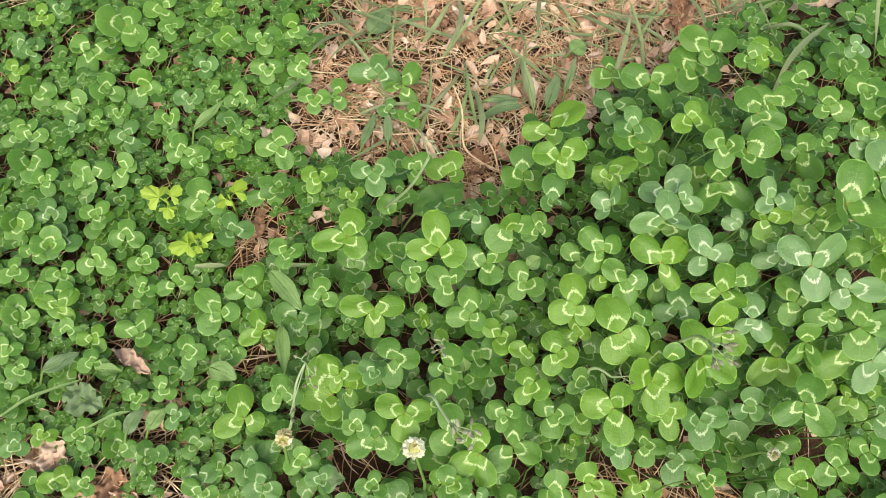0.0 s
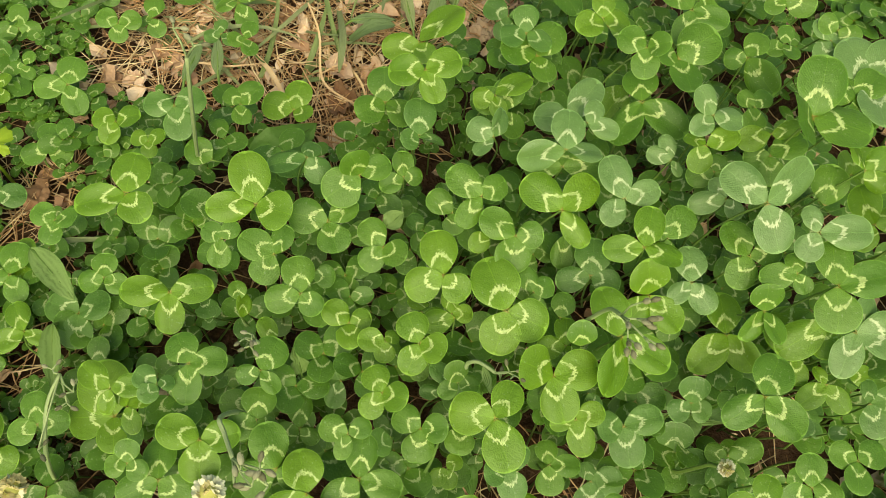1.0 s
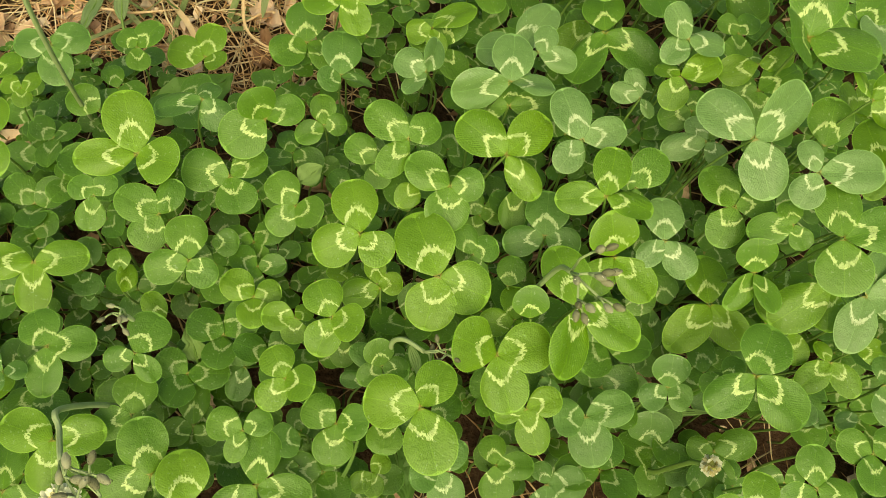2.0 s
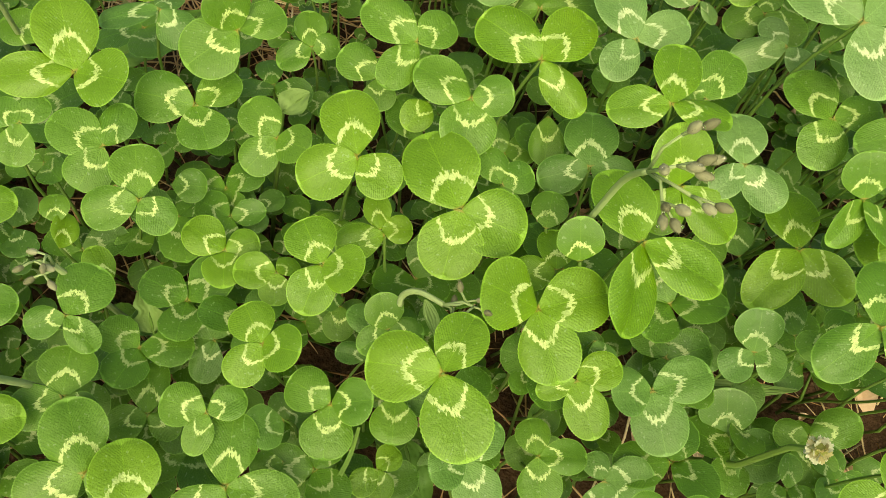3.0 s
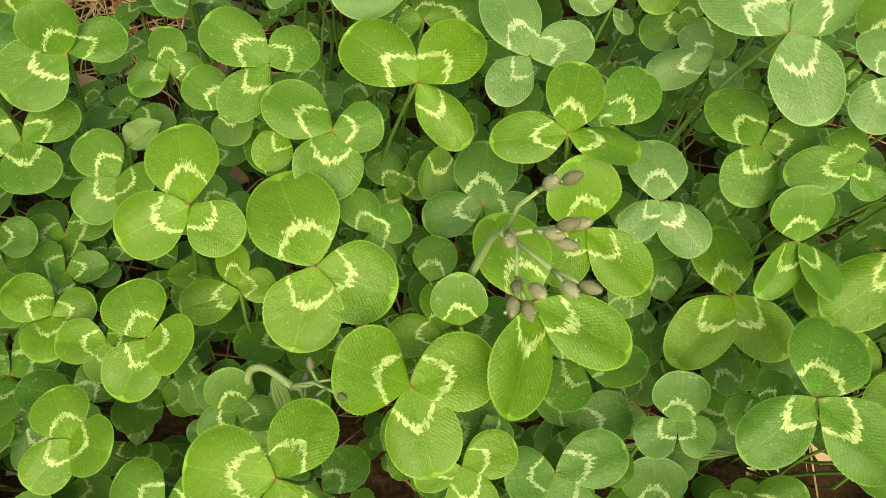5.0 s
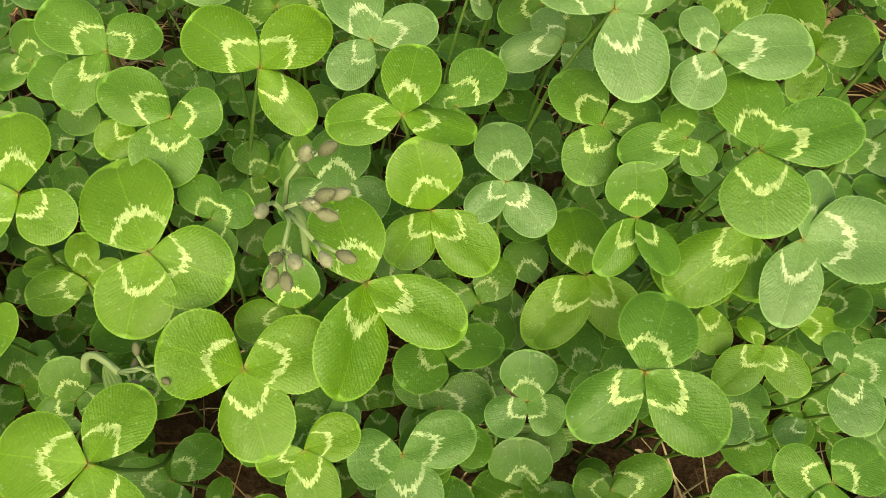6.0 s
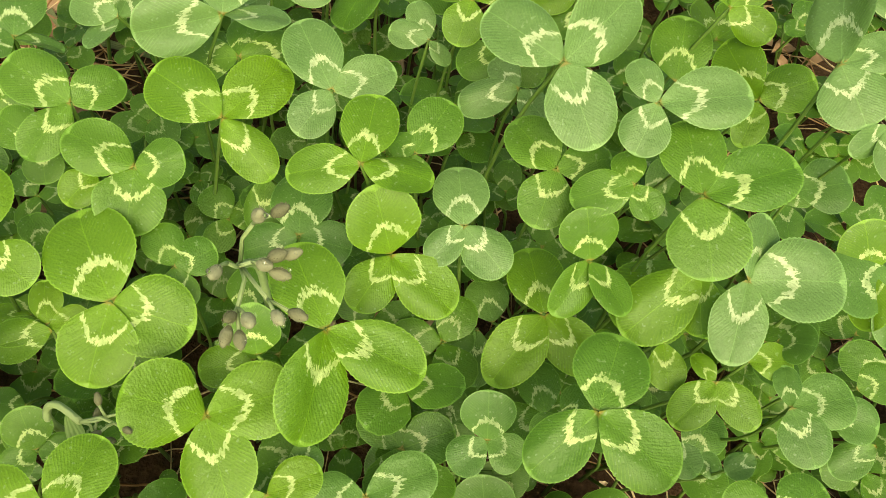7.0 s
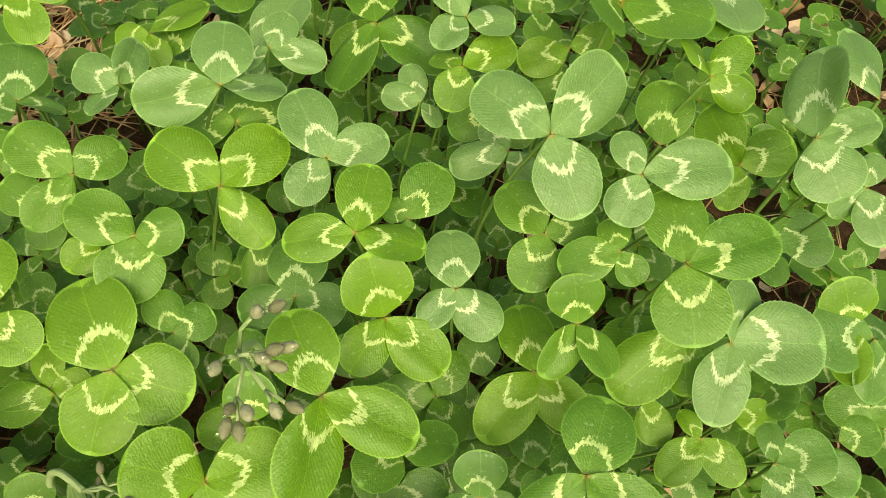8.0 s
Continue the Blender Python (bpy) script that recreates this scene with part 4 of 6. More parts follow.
clover(0.2261, 0.3252, 0.1223, "g", (39, 24, 23.7, 23.6, -0.01), (290, 6, 19.8, 18.7, 0.13), (183, 23, 14.2, 13.2, 0.09))
clover(0.2366, 0.2836, 0.1361, "b", (134, 34, 15.6, 14.2, 0.02), (358, 2, 14.8, 14.2, 0.09), (225, -9, 12.8, 11.2, 0.10))
clover(0.2641, 0.3006, 0.1246, "g", (269, -2, 13.6, 13.2, 0.08), (142, 13, 10.3, 10.0, 0.16), (48, 17, 11.0, 10.2, -0.01))
clover(0.2802, 0.2833, 0.1463, "g", (84, 34, 28.8, 24.5, -0.02), (343, 13, 26.7, 25.6, 0.10), (224, 39, 25.1, 24.0, 0.44))
clover(0.3311, 0.3286, 0.1216, "b", (122, 15, 26.8, 25.6, 0.14), (278, 7, 27.1, 25.9, 0.10), (55, 25, 27.1, 24.9, 0.02))
clover(0.3135, 0.2711, 0.1210, "y", (32, 17, 19.5, 19.2, -0.00), (299, 6, 16.9, 16.0, 0.13), (142, 41, 13.5, 12.1, -0.07))
clover(0.1867, 0.3455, 0.1213, "y", (216, 4, 15.8, 15.3, 0.17), (2, -8, 16.4, 16.3, 0.01), (96, 19, 13.4, 12.4, 0.10))
clover(0.1408, 0.4242, 0.0600, "g", (108, 13, 13.2, 11.9, 0.09), (231, -4, 19.3, 18.2, 0.17), (338, -10, 19.6, 19.2, 0.05))
clover(0.2074, 0.4314, 0.0700, "g", (140, 14, 23.6, 22.8, 0.15), (18, 1, 24.3, 24.3, -0.02), (244, -3, 21.5, 19.8, 0.14))
clover(0.0778, 0.3086, 0.0700, "g", (100, 19, 20.6, 19.4, 0.12), (220, 12, 18.5, 17.6, 0.14), (338, -9, 18.3, 17.8, 0.08))
clover(0.1990, 0.3678, 0.0900, "g", (77, 23, 18.1, 16.8, 0.09), (217, 8, 16.6, 15.6, 0.13), (3, -4, 19.1, 18.9, 0.03))
clover(0.3197, 0.3988, 0.1200, "g", (159, 12, 17.8, 17.5, 0.20), (32, 10, 17.8, 17.8, -0.04), (263, 8, 15.0, 14.0, 0.18))
clover(0.3194, 0.4389, 0.1000, "g", (186, 10, 17.5, 17.2, 0.17), (26, 8, 18.0, 18.1, -0.07), (264, 7, 14.8, 13.8, 0.18))
clover(-0.2779, 0.4129, 0.0219, "s", (171, 6, 15.8, 15.2, 0.17), (301, -16, 17.2, 15.3, 0.11), (61, 19, 16.2, 15.3, 0.12))
clover(-0.2579, 0.4003, 0.0219, "s", (101, 25, 11.6, 10.6, 0.17), (200, -6, 12.5, 12.4, 0.19), (326, -15, 10.8, 9.9, 0.08))
clover(-0.2441, 0.4350, 0.0219, "s", (203, 4, 17.3, 16.9, 0.17), (306, -8, 15.2, 13.8, 0.11), (67, 22, 15.4, 14.5, 0.13))
clover(-0.2311, 0.4161, 0.0219, "s", (174, 7, 12.3, 12.0, 0.19), (272, -9, 12.2, 11.1, 0.10), (50, 20, 12.1, 11.7, 0.07))
clover(-0.1999, 0.4452, 0.0219, "y", (106, 21, 9.9, 9.1, 0.15), (221, -1, 10.7, 10.4, 0.16), (338, 1, 10.0, 9.7, -0.02))
clover(-0.2393, 0.3871, 0.0219, "s", (104, 22, 12.7, 11.9, 0.14), (236, -10, 12.1, 11.6, 0.13), (351, 8, 13.1, 13.1, -0.06))
clover(-0.3438, 0.3726, 0.0219, "d", (133, 22, 11.1, 10.1, 0.20), (241, -11, 10.8, 10.2, 0.10), (6, 25, 11.5, 11.4, 0.03))
clover(-0.3335, 0.3679, 0.0219, "d", (68, 16, 12.5, 12.0, 0.09), (193, -2, 12.1, 11.9, 0.17), (310, -10, 10.3, 9.2, 0.05))
clover(-0.3390, 0.3475, 0.0219, "y", (143, 20, 11.0, 10.3, 0.18), (265, -9, 10.1, 9.2, 0.07), (8, 20, 10.9, 10.6, 0.05))
clover(-0.3284, 0.4155, 0.0219, "d", (174, 8, 11.9, 11.7, 0.21), (278, -9, 11.1, 10.1, 0.09), (28, 27, 12.4, 12.2, 0.03))
clover(-0.3387, 0.4039, 0.0219, "y", (106, 26, 11.3, 10.4, 0.16), (223, -11, 11.2, 10.9, 0.15), (341, 7, 11.5, 11.3, -0.11))
clover(-0.1796, 0.3622, 0.0219, "s", (96, 19, 8.9, 8.2, 0.15), (215, 1, 9.2, 8.9, 0.15), (334, -4, 9.2, 8.8, 0.03))
clover(-0.2757, 0.3033, 0.0257, "d", (123, 17, 11.6, 10.8, 0.14), (247, -10, 11.0, 10.2, 0.09), (353, 19, 10.6, 10.1, 0.06))
clover(-0.2612, 0.3126, 0.0243, "s", (94, 20, 10.3, 9.5, 0.16), (223, -3, 10.4, 10.0, 0.14), (335, -3, 10.3, 9.8, 0.01))
clover(-0.2476, 0.3248, 0.0226, "s", (163, 8, 10.2, 9.6, 0.14), (277, -10, 10.2, 9.0, 0.07), (26, 22, 11.3, 11.0, 0.06))
clover(-0.2332, 0.3043, 0.0255, "d", (78, 18, 13.8, 13.0, 0.12), (194, -3, 14.3, 14.0, 0.15), (312, -13, 15.2, 13.7, 0.09))
clover(-0.3092, 0.2927, 0.0272, "s", (163, 12, 12.2, 11.9, 0.19), (284, -7, 11.0, 10.0, 0.08), (48, 19, 10.9, 10.6, 0.05))
clover(-0.2774, 0.2514, 0.0304, "s", (304, -11, 12.7, 10.8, 0.07), (59, 16, 11.7, 11.3, 0.09), (164, 4, 11.7, 11.1, 0.17))
clover(-0.1453, 0.3303, 0.0219, "s", (74, 18, 9.7, 9.1, 0.12), (203, 1, 9.4, 9.2, 0.16), (303, -8, 9.6, 8.8, 0.13))
clover(-0.1948, 0.3043, 0.0255, "s", (114, 19, 10.6, 9.8, 0.15), (217, 0, 9.4, 9.0, 0.13), (336, -6, 11.0, 10.6, 0.03))
clover(-0.1723, 0.2905, 0.0275, "s", (68, 20, 13.0, 12.3, 0.13), (186, 8, 12.8, 12.3, 0.13), (317, -7, 11.4, 10.4, 0.09))
clover(-0.1536, 0.3107, 0.0246, "y", (178, 11, 11.1, 10.6, 0.13), (303, -7, 10.0, 8.9, 0.13), (72, 13, 10.0, 9.5, 0.12))
clover(-0.2318, 0.2313, 0.0304, "s", (61, 16, 12.4, 11.9, 0.11), (175, 9, 12.4, 11.9, 0.14), (301, -9, 11.9, 10.3, 0.08))
clover(-0.2487, 0.2046, 0.0304, "d", (118, 15, 15.1, 13.7, 0.19), (231, -5, 15.1, 14.5, 0.12), (5, 14, 15.3, 14.7, 0.10))
clover(-0.2650, 0.1947, 0.0304, "s", (72, 12, 10.8, 10.3, 0.10), (190, 1, 10.7, 10.3, 0.13), (324, -7, 10.9, 9.8, 0.03))
clover(-0.1866, 0.2027, 0.0304, "s", (85, 18, 10.8, 9.9, 0.16), (219, 6, 12.0, 11.5, 0.13), (335, 2, 11.7, 11.2, 0.02))
clover(-0.2729, 0.1775, 0.0304, "s", (105, 12, 10.4, 9.7, 0.14), (224, -0, 11.7, 11.4, 0.13), (341, 6, 11.4, 11.0, -0.02))
clover(-0.2397, 0.1815, 0.0304, "s", (66, 11, 11.0, 10.5, 0.12), (196, 4, 11.5, 11.1, 0.13), (315, -8, 11.7, 10.3, 0.05))
clover(-0.2395, 0.1639, 0.0304, "s", (169, 7, 15.4, 14.7, 0.14), (302, -6, 15.7, 13.5, 0.04), (43, 17, 14.9, 14.4, 0.09))
clover(-0.1800, 0.1815, 0.0304, "s", (122, 11, 9.1, 8.5, 0.13), (227, -6, 8.7, 8.5, 0.12), (349, 12, 9.8, 9.6, 0.05))
clover(-0.1068, 0.2034, 0.0321, "y", (61, 15, 12.3, 11.6, 0.13), (185, 8, 12.9, 12.2, 0.12), (312, -1, 13.7, 12.8, 0.10))
clover(-0.2026, 0.1388, 0.0304, "y", (75, 10, 10.6, 10.2, 0.11), (192, 12, 11.1, 10.4, 0.12), (325, -3, 11.1, 10.1, 0.06))
clover(-0.1097, 0.1428, 0.0305, "s", (107, 9, 10.4, 9.9, 0.12), (229, 5, 10.5, 10.2, 0.13), (343, 13, 10.6, 10.3, 0.06))
clover(-0.0712, 0.0697, 0.0424, "d", (115, 9, 12.0, 11.2, 0.13), (245, 11, 12.1, 11.5, 0.12), (350, 7, 12.8, 12.0, 0.13))
clover(-0.1799, 0.0453, 0.0209, "s", (80, 9, 9.6, 9.2, 0.10), (195, 4, 9.9, 9.5, 0.12), (313, 5, 9.4, 8.5, 0.09))
clover(-0.1081, 0.0587, 0.0209, "d", (160, 13, 11.8, 10.8, 0.13), (284, 8, 11.5, 10.6, 0.11), (42, 9, 14.1, 13.7, 0.10))
clover(-0.1448, 0.1124, 0.0304, "s", (125, 11, 10.3, 9.8, 0.11), (246, 4, 8.8, 8.3, 0.11), (341, 10, 10.1, 9.7, 0.07))
clover(-0.2328, 0.0607, 0.0209, "d", (109, 7, 10.0, 9.5, 0.11), (223, 1, 10.0, 9.7, 0.12), (352, 6, 10.6, 10.0, 0.11))
clover(-0.1926, 0.0744, 0.0241, "s", (77, 8, 11.6, 11.1, 0.10), (186, 12, 10.4, 9.6, 0.12), (319, -1, 12.1, 10.7, 0.07))
clover(-0.1616, 0.1036, 0.0304, "s", (164, 9, 9.1, 8.6, 0.13), (286, 3, 8.1, 7.2, 0.09), (29, 14, 9.3, 9.0, 0.11))
clover(-0.1105, 0.1163, 0.0304, "s", (113, 7, 9.5, 9.1, 0.11), (217, 6, 9.1, 8.7, 0.12), (344, 10, 9.8, 9.4, 0.09))
clover(-0.2566, 0.1210, 0.0304, "s", (15, 16, 10.7, 10.3, 0.10), (140, 13, 10.5, 9.7, 0.19), (252, -4, 10.4, 9.7, 0.09))
clover(-0.2432, 0.1093, 0.0304, "s", (84, 11, 9.1, 8.6, 0.12), (199, 1, 10.1, 9.8, 0.13), (318, -3, 10.5, 9.2, 0.04))
clover(-0.1324, 0.0969, 0.0304, "d", (132, 9, 9.1, 8.5, 0.14), (265, 4, 10.1, 9.1, 0.10), (13, 18, 9.9, 9.6, 0.10))
clover(-0.2168, 0.0707, 0.0225, "y", (146, 11, 9.1, 8.4, 0.15), (242, -0, 8.8, 8.5, 0.13), (6, 4, 10.1, 9.6, 0.12))
clover(-0.0334, 0.3696, 0.0277, "d", (209, 10, 10.4, 10.1, 0.14), (342, -6, 10.4, 10.1, 0.05), (98, 19, 10.0, 9.2, 0.13))
clover(-0.0144, 0.3614, 0.0376, "g", (299, -2, 11.6, 10.8, 0.13), (81, 20, 12.2, 11.5, 0.11), (199, 13, 11.4, 11.0, 0.15))
clover(0.1491, 0.3413, 0.1054, "d", (205, 10, 15.0, 14.2, 0.12), (340, -2, 15.1, 14.7, 0.07), (100, 26, 15.3, 13.7, 0.08))
clover(0.2710, 0.4023, 0.1169, "g", (74, 23, 14.9, 13.7, 0.07), (199, -2, 16.2, 15.5, 0.13), (306, 5, 15.5, 14.7, 0.11))
clover(0.2462, 0.4237, 0.1129, "y", (130, 19, 14.1, 13.4, 0.13), (255, -4, 12.6, 11.6, 0.20), (13, -0, 14.1, 14.0, 0.00))
clover(0.2496, 0.3761, 0.1149, "g", (42, 24, 17.8, 17.0, 0.02), (150, 12, 17.8, 17.2, 0.15), (260, -1, 18.3, 17.4, 0.11))
clover(0.2358, 0.4173, 0.1113, "g", (202, -1, 13.5, 12.7, 0.11), (289, 5, 13.1, 12.4, 0.12), (79, 29, 13.4, 12.0, 0.05))
clover(0.3133, 0.4377, 0.1210, "b", (103, 26, 10.5, 9.6, 0.06), (225, -6, 10.3, 9.4, 0.14), (351, -2, 12.6, 12.5, 0.01))
clover(0.3127, 0.3536, 0.1209, "b", (128, 18, 13.8, 13.0, 0.11), (244, -9, 14.8, 13.6, 0.18), (20, 9, 14.1, 13.7, 0.04))
clover(0.2875, 0.3489, 0.1185, "g", (86, 24, 10.5, 9.6, 0.07), (215, 0, 11.0, 10.5, 0.13), (303, 7, 11.1, 10.6, 0.10))
clover(0.2799, 0.1182, 0.1178, "g", (91, 11, 14.2, 13.3, 0.10), (216, -9, 14.3, 12.9, 0.13), (346, 11, 12.9, 12.1, 0.13))
clover(0.2582, 0.1083, 0.1157, "y", (71, 12, 13.9, 12.7, 0.08), (184, -3, 14.0, 12.8, 0.12), (293, 25, 13.2, 12.8, 0.09))
clover(0.3005, 0.1313, 0.1198, "g", (27, 11, 13.3, 12.7, 0.10), (166, 4, 12.8, 12.0, 0.12), (261, 6, 14.0, 13.5, 0.07))
clover(0.0094, 0.0681, 0.0839, "g", (89, 9, 9.1, 8.5, 0.13), (197, 9, 10.9, 10.4, 0.12), (333, 12, 9.7, 9.0, 0.15))
clover(0.0563, 0.0750, 0.0904, "g", (128, 10, 12.8, 12.3, 0.12), (245, 14, 11.3, 10.7, 0.10), (1, 10, 12.1, 11.4, 0.13))
clover(0.2038, 0.1001, 0.1106, "g", (22, 14, 11.8, 11.1, 0.13), (161, 6, 12.2, 11.6, 0.13), (265, 15, 11.3, 10.8, 0.10))
clover(0.3225, 0.3179, 0.1216, "g", (165, 12, 18.8, 18.0, 0.13), (280, 3, 18.8, 17.8, 0.12), (50, 19, 19.2, 17.8, -0.02))
clover(-0.0226, 0.0679, 0.0671, "d", (72, 10, 9.4, 8.9, 0.12), (184, 11, 10.6, 9.4, 0.12), (305, 12, 8.6, 8.0, 0.12))


# ---- other plants ----
def group_of(name, at, label, category, group=""):
    thing = new(name)
    thing.location = at
    return tagged(thing, label, category, group)


def joined(pieces):
    verts, faces, uvs = [], [], []
    for v, f, t in pieces:
        base = len(verts)
        verts.extend(v)
        faces.extend(tuple(i + base for i in q) for q in f)
        uvs.extend(t)
    return verts, faces, uvs


def blade_mesh(length, width, material, fold=0.15, curl=0.3, teeth=0.0, count=9, point=1.0, seed=1, thick=0.0003, lobe=0.0, crumple=0.07):
    """A leaf blade from the origin along x with its own outline, fold and droop, with a thin edge."""
    r = random.Random(seed)
    rows, cols = (30, 12) if crumple > 0.2 else (22, 8)
    verts, faces, uvs = [], [], []
    ph = r.uniform(0, 6)
    for layer in (0, 1):
        for i in range(rows + 1):
            u = i / rows
            w = width * 0.5 * (math.sin(math.pi * u ** 0.85) ** (0.6 + 0.35 * point)) * (1 - 0.25 * point * u) + 0.0003
            w *= 1 + teeth * abs(math.sin(count * math.pi * u)) - teeth * 0.5 + lobe * (math.cos(count * math.pi * u) ** 3)
            for j in range(cols + 1):
                s = 2 * j / cols - 1
                y = s * w + 0.03 * width * math.sin(6 * u + ph)
                z = fold * abs(s * w) - curl * length * u * u * 0.5 + 0.05 * width * math.sin(9 * u + 3 * s + ph) * abs(s)
                z += crumple * width * (noise.noise(Vector((u * length * 160 + seed * 9, y * 160, 0.0))) + 0.5 * noise.noise(Vector((u * length * 420, y * 420 + seed, 4.0))))
                y += crumple * 0.3 * width * noise.noise(Vector((u * length * 300, s * 2, seed + 0.5))) * abs(s)
                z -= layer * thick
                verts.append((u * length, y, z))
                uvs.append((u, 0.5 + 0.5 * s))
    n = (rows + 1) * (cols + 1)
    for layer in (0, 1):
        for i in range(rows):
            for j in range(cols):
                a = layer * n + i * (cols + 1) + j
                q = (a, a + cols + 1, a + cols + 2, a + 1)
                faces.append(q[::-1] if not layer else q)
    return mesh_of("blade", verts, faces, material, uvs)


def weed_leaf(at, heading, rise, length, width, material, label, category="leaf", seed=1, **shape):
    """One broad leaf on a short stalk from the ground."""
    at = Vector(at)
    h, e = radians(heading), radians(rise)
    d = Vector((math.cos(h) * math.cos(e), math.sin(h) * math.cos(e), math.sin(e)))
    root = Vector((at.x - d.x * 0.015, at.y - d.y * 0.015, 0.0))
    thing = group_of("weed_leaf", root, label, category)
    m = frame_of(at - root, d, 0.0)
    for k in (0.15, 0.5, 0.85):
        CLEAR.append((at.x + d.x * length * k, at.y + d.y * length * k, at.z + d.z * length * k, 0.004 + width * 0.45))
    part("blade", blade_mesh(length, width, material, seed=seed, **shape), thing, m)
    tip = at - root
    rib = [tip + d * (length * 0.9 * k / 6) + Vector((0, 0, -0.0003 - shape.get("curl", 0.3) * length * (0.9 * k / 6) ** 2 * 0.5)) for k in range(7)]
    v, f, t = tube([Vector((0, 0, 0)), tip * 0.5 + Vector((0, 0, 0.002))] + rib, [0.0011, 0.001] + [0.0009 - 0.0001 * k for k in range(7)], 5)
    part("stalk", mesh_of("stalk", v, f, STEM, t), thing)
    return thing


def bud_mesh(seed):
    """A hairy bud, 1 long, along x, with shallow ribs."""
    r = random.Random(seed)
    verts, faces, uvs = [], [], []
    rings, sides = 9, 12
    for i in range(rings + 1):
        u = i / rings
        w = 0.28 * math.sin(math.pi * min(1, u * 0.9 + 0.06)) ** 0.6
        for k in range(sides):
            c = 2 * math.pi * k / sides
            ww = w * (1 - 0.25 * max(0.0, u - 0.5)) * (1 + 0.13 * math.sin(6 * c) + r.uniform(-0.05, 0.05))
            verts.append((u, ww * math.cos(c), ww * math.sin(c)))
            uvs.append((u, k / sides))
    for i in range(rings):
        for k in range(sides):
            a, b = i * sides + k, i * sides + (k + 1) % sides
            faces.append((a, b, b + sides, a + sides))
    faces.append(tuple(range(sides))[::-1])
    faces.append(tuple(range(rings * sides, (rings + 1) * sides)))
    # short hairs all over
    for k in range(110):
        u, c = r.uniform(0.04, 0.98), r.uniform(0, 6.283)
        w = 0.27 * math.sin(math.pi * min(1, u * 0.9 + 0.06)) ** 0.6
        out = Vector((r.uniform(0.1, 0.9) + (u - 0.5), math.cos(c), math.sin(c))).normalized()
        foot = Vector((u, w * math.cos(c), w * math.sin(c)))
        side = out.orthogonal().normalized() * 0.014
        a = len(verts)
        verts.extend((tuple(foot + side), tuple(foot - side), tuple(foot + out * r.uniform(0.05, 0.12))))
        uvs.extend(((u, 0.0), (u, 0.5), (u, 1.0)))
        faces.append((a, a + 1, a + 2))
    return mesh_of("bud", verts, faces, BUD, uvs)


BUDS = [bud_mesh(k) for k in range(4)]
dew = Nodes("dew_drop")
dew.bsdf.inputs["Transmission Weight"].default_value = 1.0
dew.bsdf.inputs["IOR"].default_value = 1.33
DEW = dew.done((0.98, 0.98, 0.98), 0.02, 0.5)
bm = bmesh.new()
bmesh.ops.create_icosphere(bm, subdivisions=2, radius=1.0)
DROP = bpy.data.meshes.new("dew_drop")
bm.to_mesh(DROP)
bm.free()
DROP.materials.append(DEW)
DROP.shade_smooth()


def bud_stalk(stem, ends, size, label, seed=1, bract=None):
    """A stalk through the points of stem that splits at its end into short branches, each with a bud at its end."""
    r = random.Random(seed)
    root = Vector(stem[0])
    pts = [Vector(q) - root for q in stem]
    thing = group_of("budding_stalk", root, label, "weed")
    fine = []
    for i in range(len(pts) - 1):
        a, b = pts[max(0, i - 1)], pts[min(len(pts) - 1, i + 2)]
        for k in range(4):
            s = k / 4
            p, q = pts[i], pts[i + 1]
            m1, m2 = (q - a) * 0.5, (b - p) * 0.5
            fine.append(p * (2 * s**3 - 3 * s * s + 1) + m1 * (s**3 - 2 * s * s + s) + q * (3 * s * s - 2 * s**3) + m2 * (s**3 - s * s))
    fine.append(pts[-1])
    v, f, t = tube(fine, [0.0012 - 0.0004 * i / len(fine) for i in range(len(fine))], 7)
    part("stem", mesh_of("stem", v, f, BUDSTEM, t), thing)
    hub = pts[-1]
    for e, buds in ends:
        e = Vector(e) - root
        mid = (hub + e) / 2 + Vector((r.uniform(-0.001, 0.001), r.uniform(-0.001, 0.001), 0.001))
        v, f, t = tube([hub, mid, e], [0.00048, 0.0004, 0.0004], 6)
        part("branch", mesh_of("branch", v, f, BUDSTEM, t), thing)
        for k, b in enumerate(buds):
            b = Vector(b) - root
            s = size * r.uniform(0.85, 1.08)
            d = (b - e + Vector((r.uniform(-0.001, 0.001), r.uniform(-0.001, 0.001), 0.0))).normalized()
            foot = b - d * s * 0.5
            v, f, t = tube([e, (e + foot) / 2 + Vector((0, 0, 0.0003)), foot + d * s * 0.1], [0.0004, 0.00035, 0.0004], 5)
            part("pedicel", mesh_of("pedicel", v, f, BUDSTEM, t), thing)
            bud = part("bud", r.choice(BUDS), thing, frame_of(foot, d, r.uniform(0, 6)) @ Matrix.Diagonal((s, s, s, 1)), "greyish-beige hairy bud")
            if k != 1:
                part("dew_drop", DROP, bud, Matrix.Translation((0.85, 0.05, 0.26)) @ Matrix.Diagonal((0.10, 0.10, 0.10, 1)), "clear dew drop")
    if bract:
        at, heading, rise, length, width = bract
        h, e = radians(heading), radians(rise)
        d = Vector((math.cos(h) * math.cos(e), math.sin(h) * math.cos(e), math.sin(e)))
        part("bract", blade_mesh(length, width, WEED_PALE, curl=0.1, seed=seed), thing, frame_of(Vector(at) - root, d))
    return thing


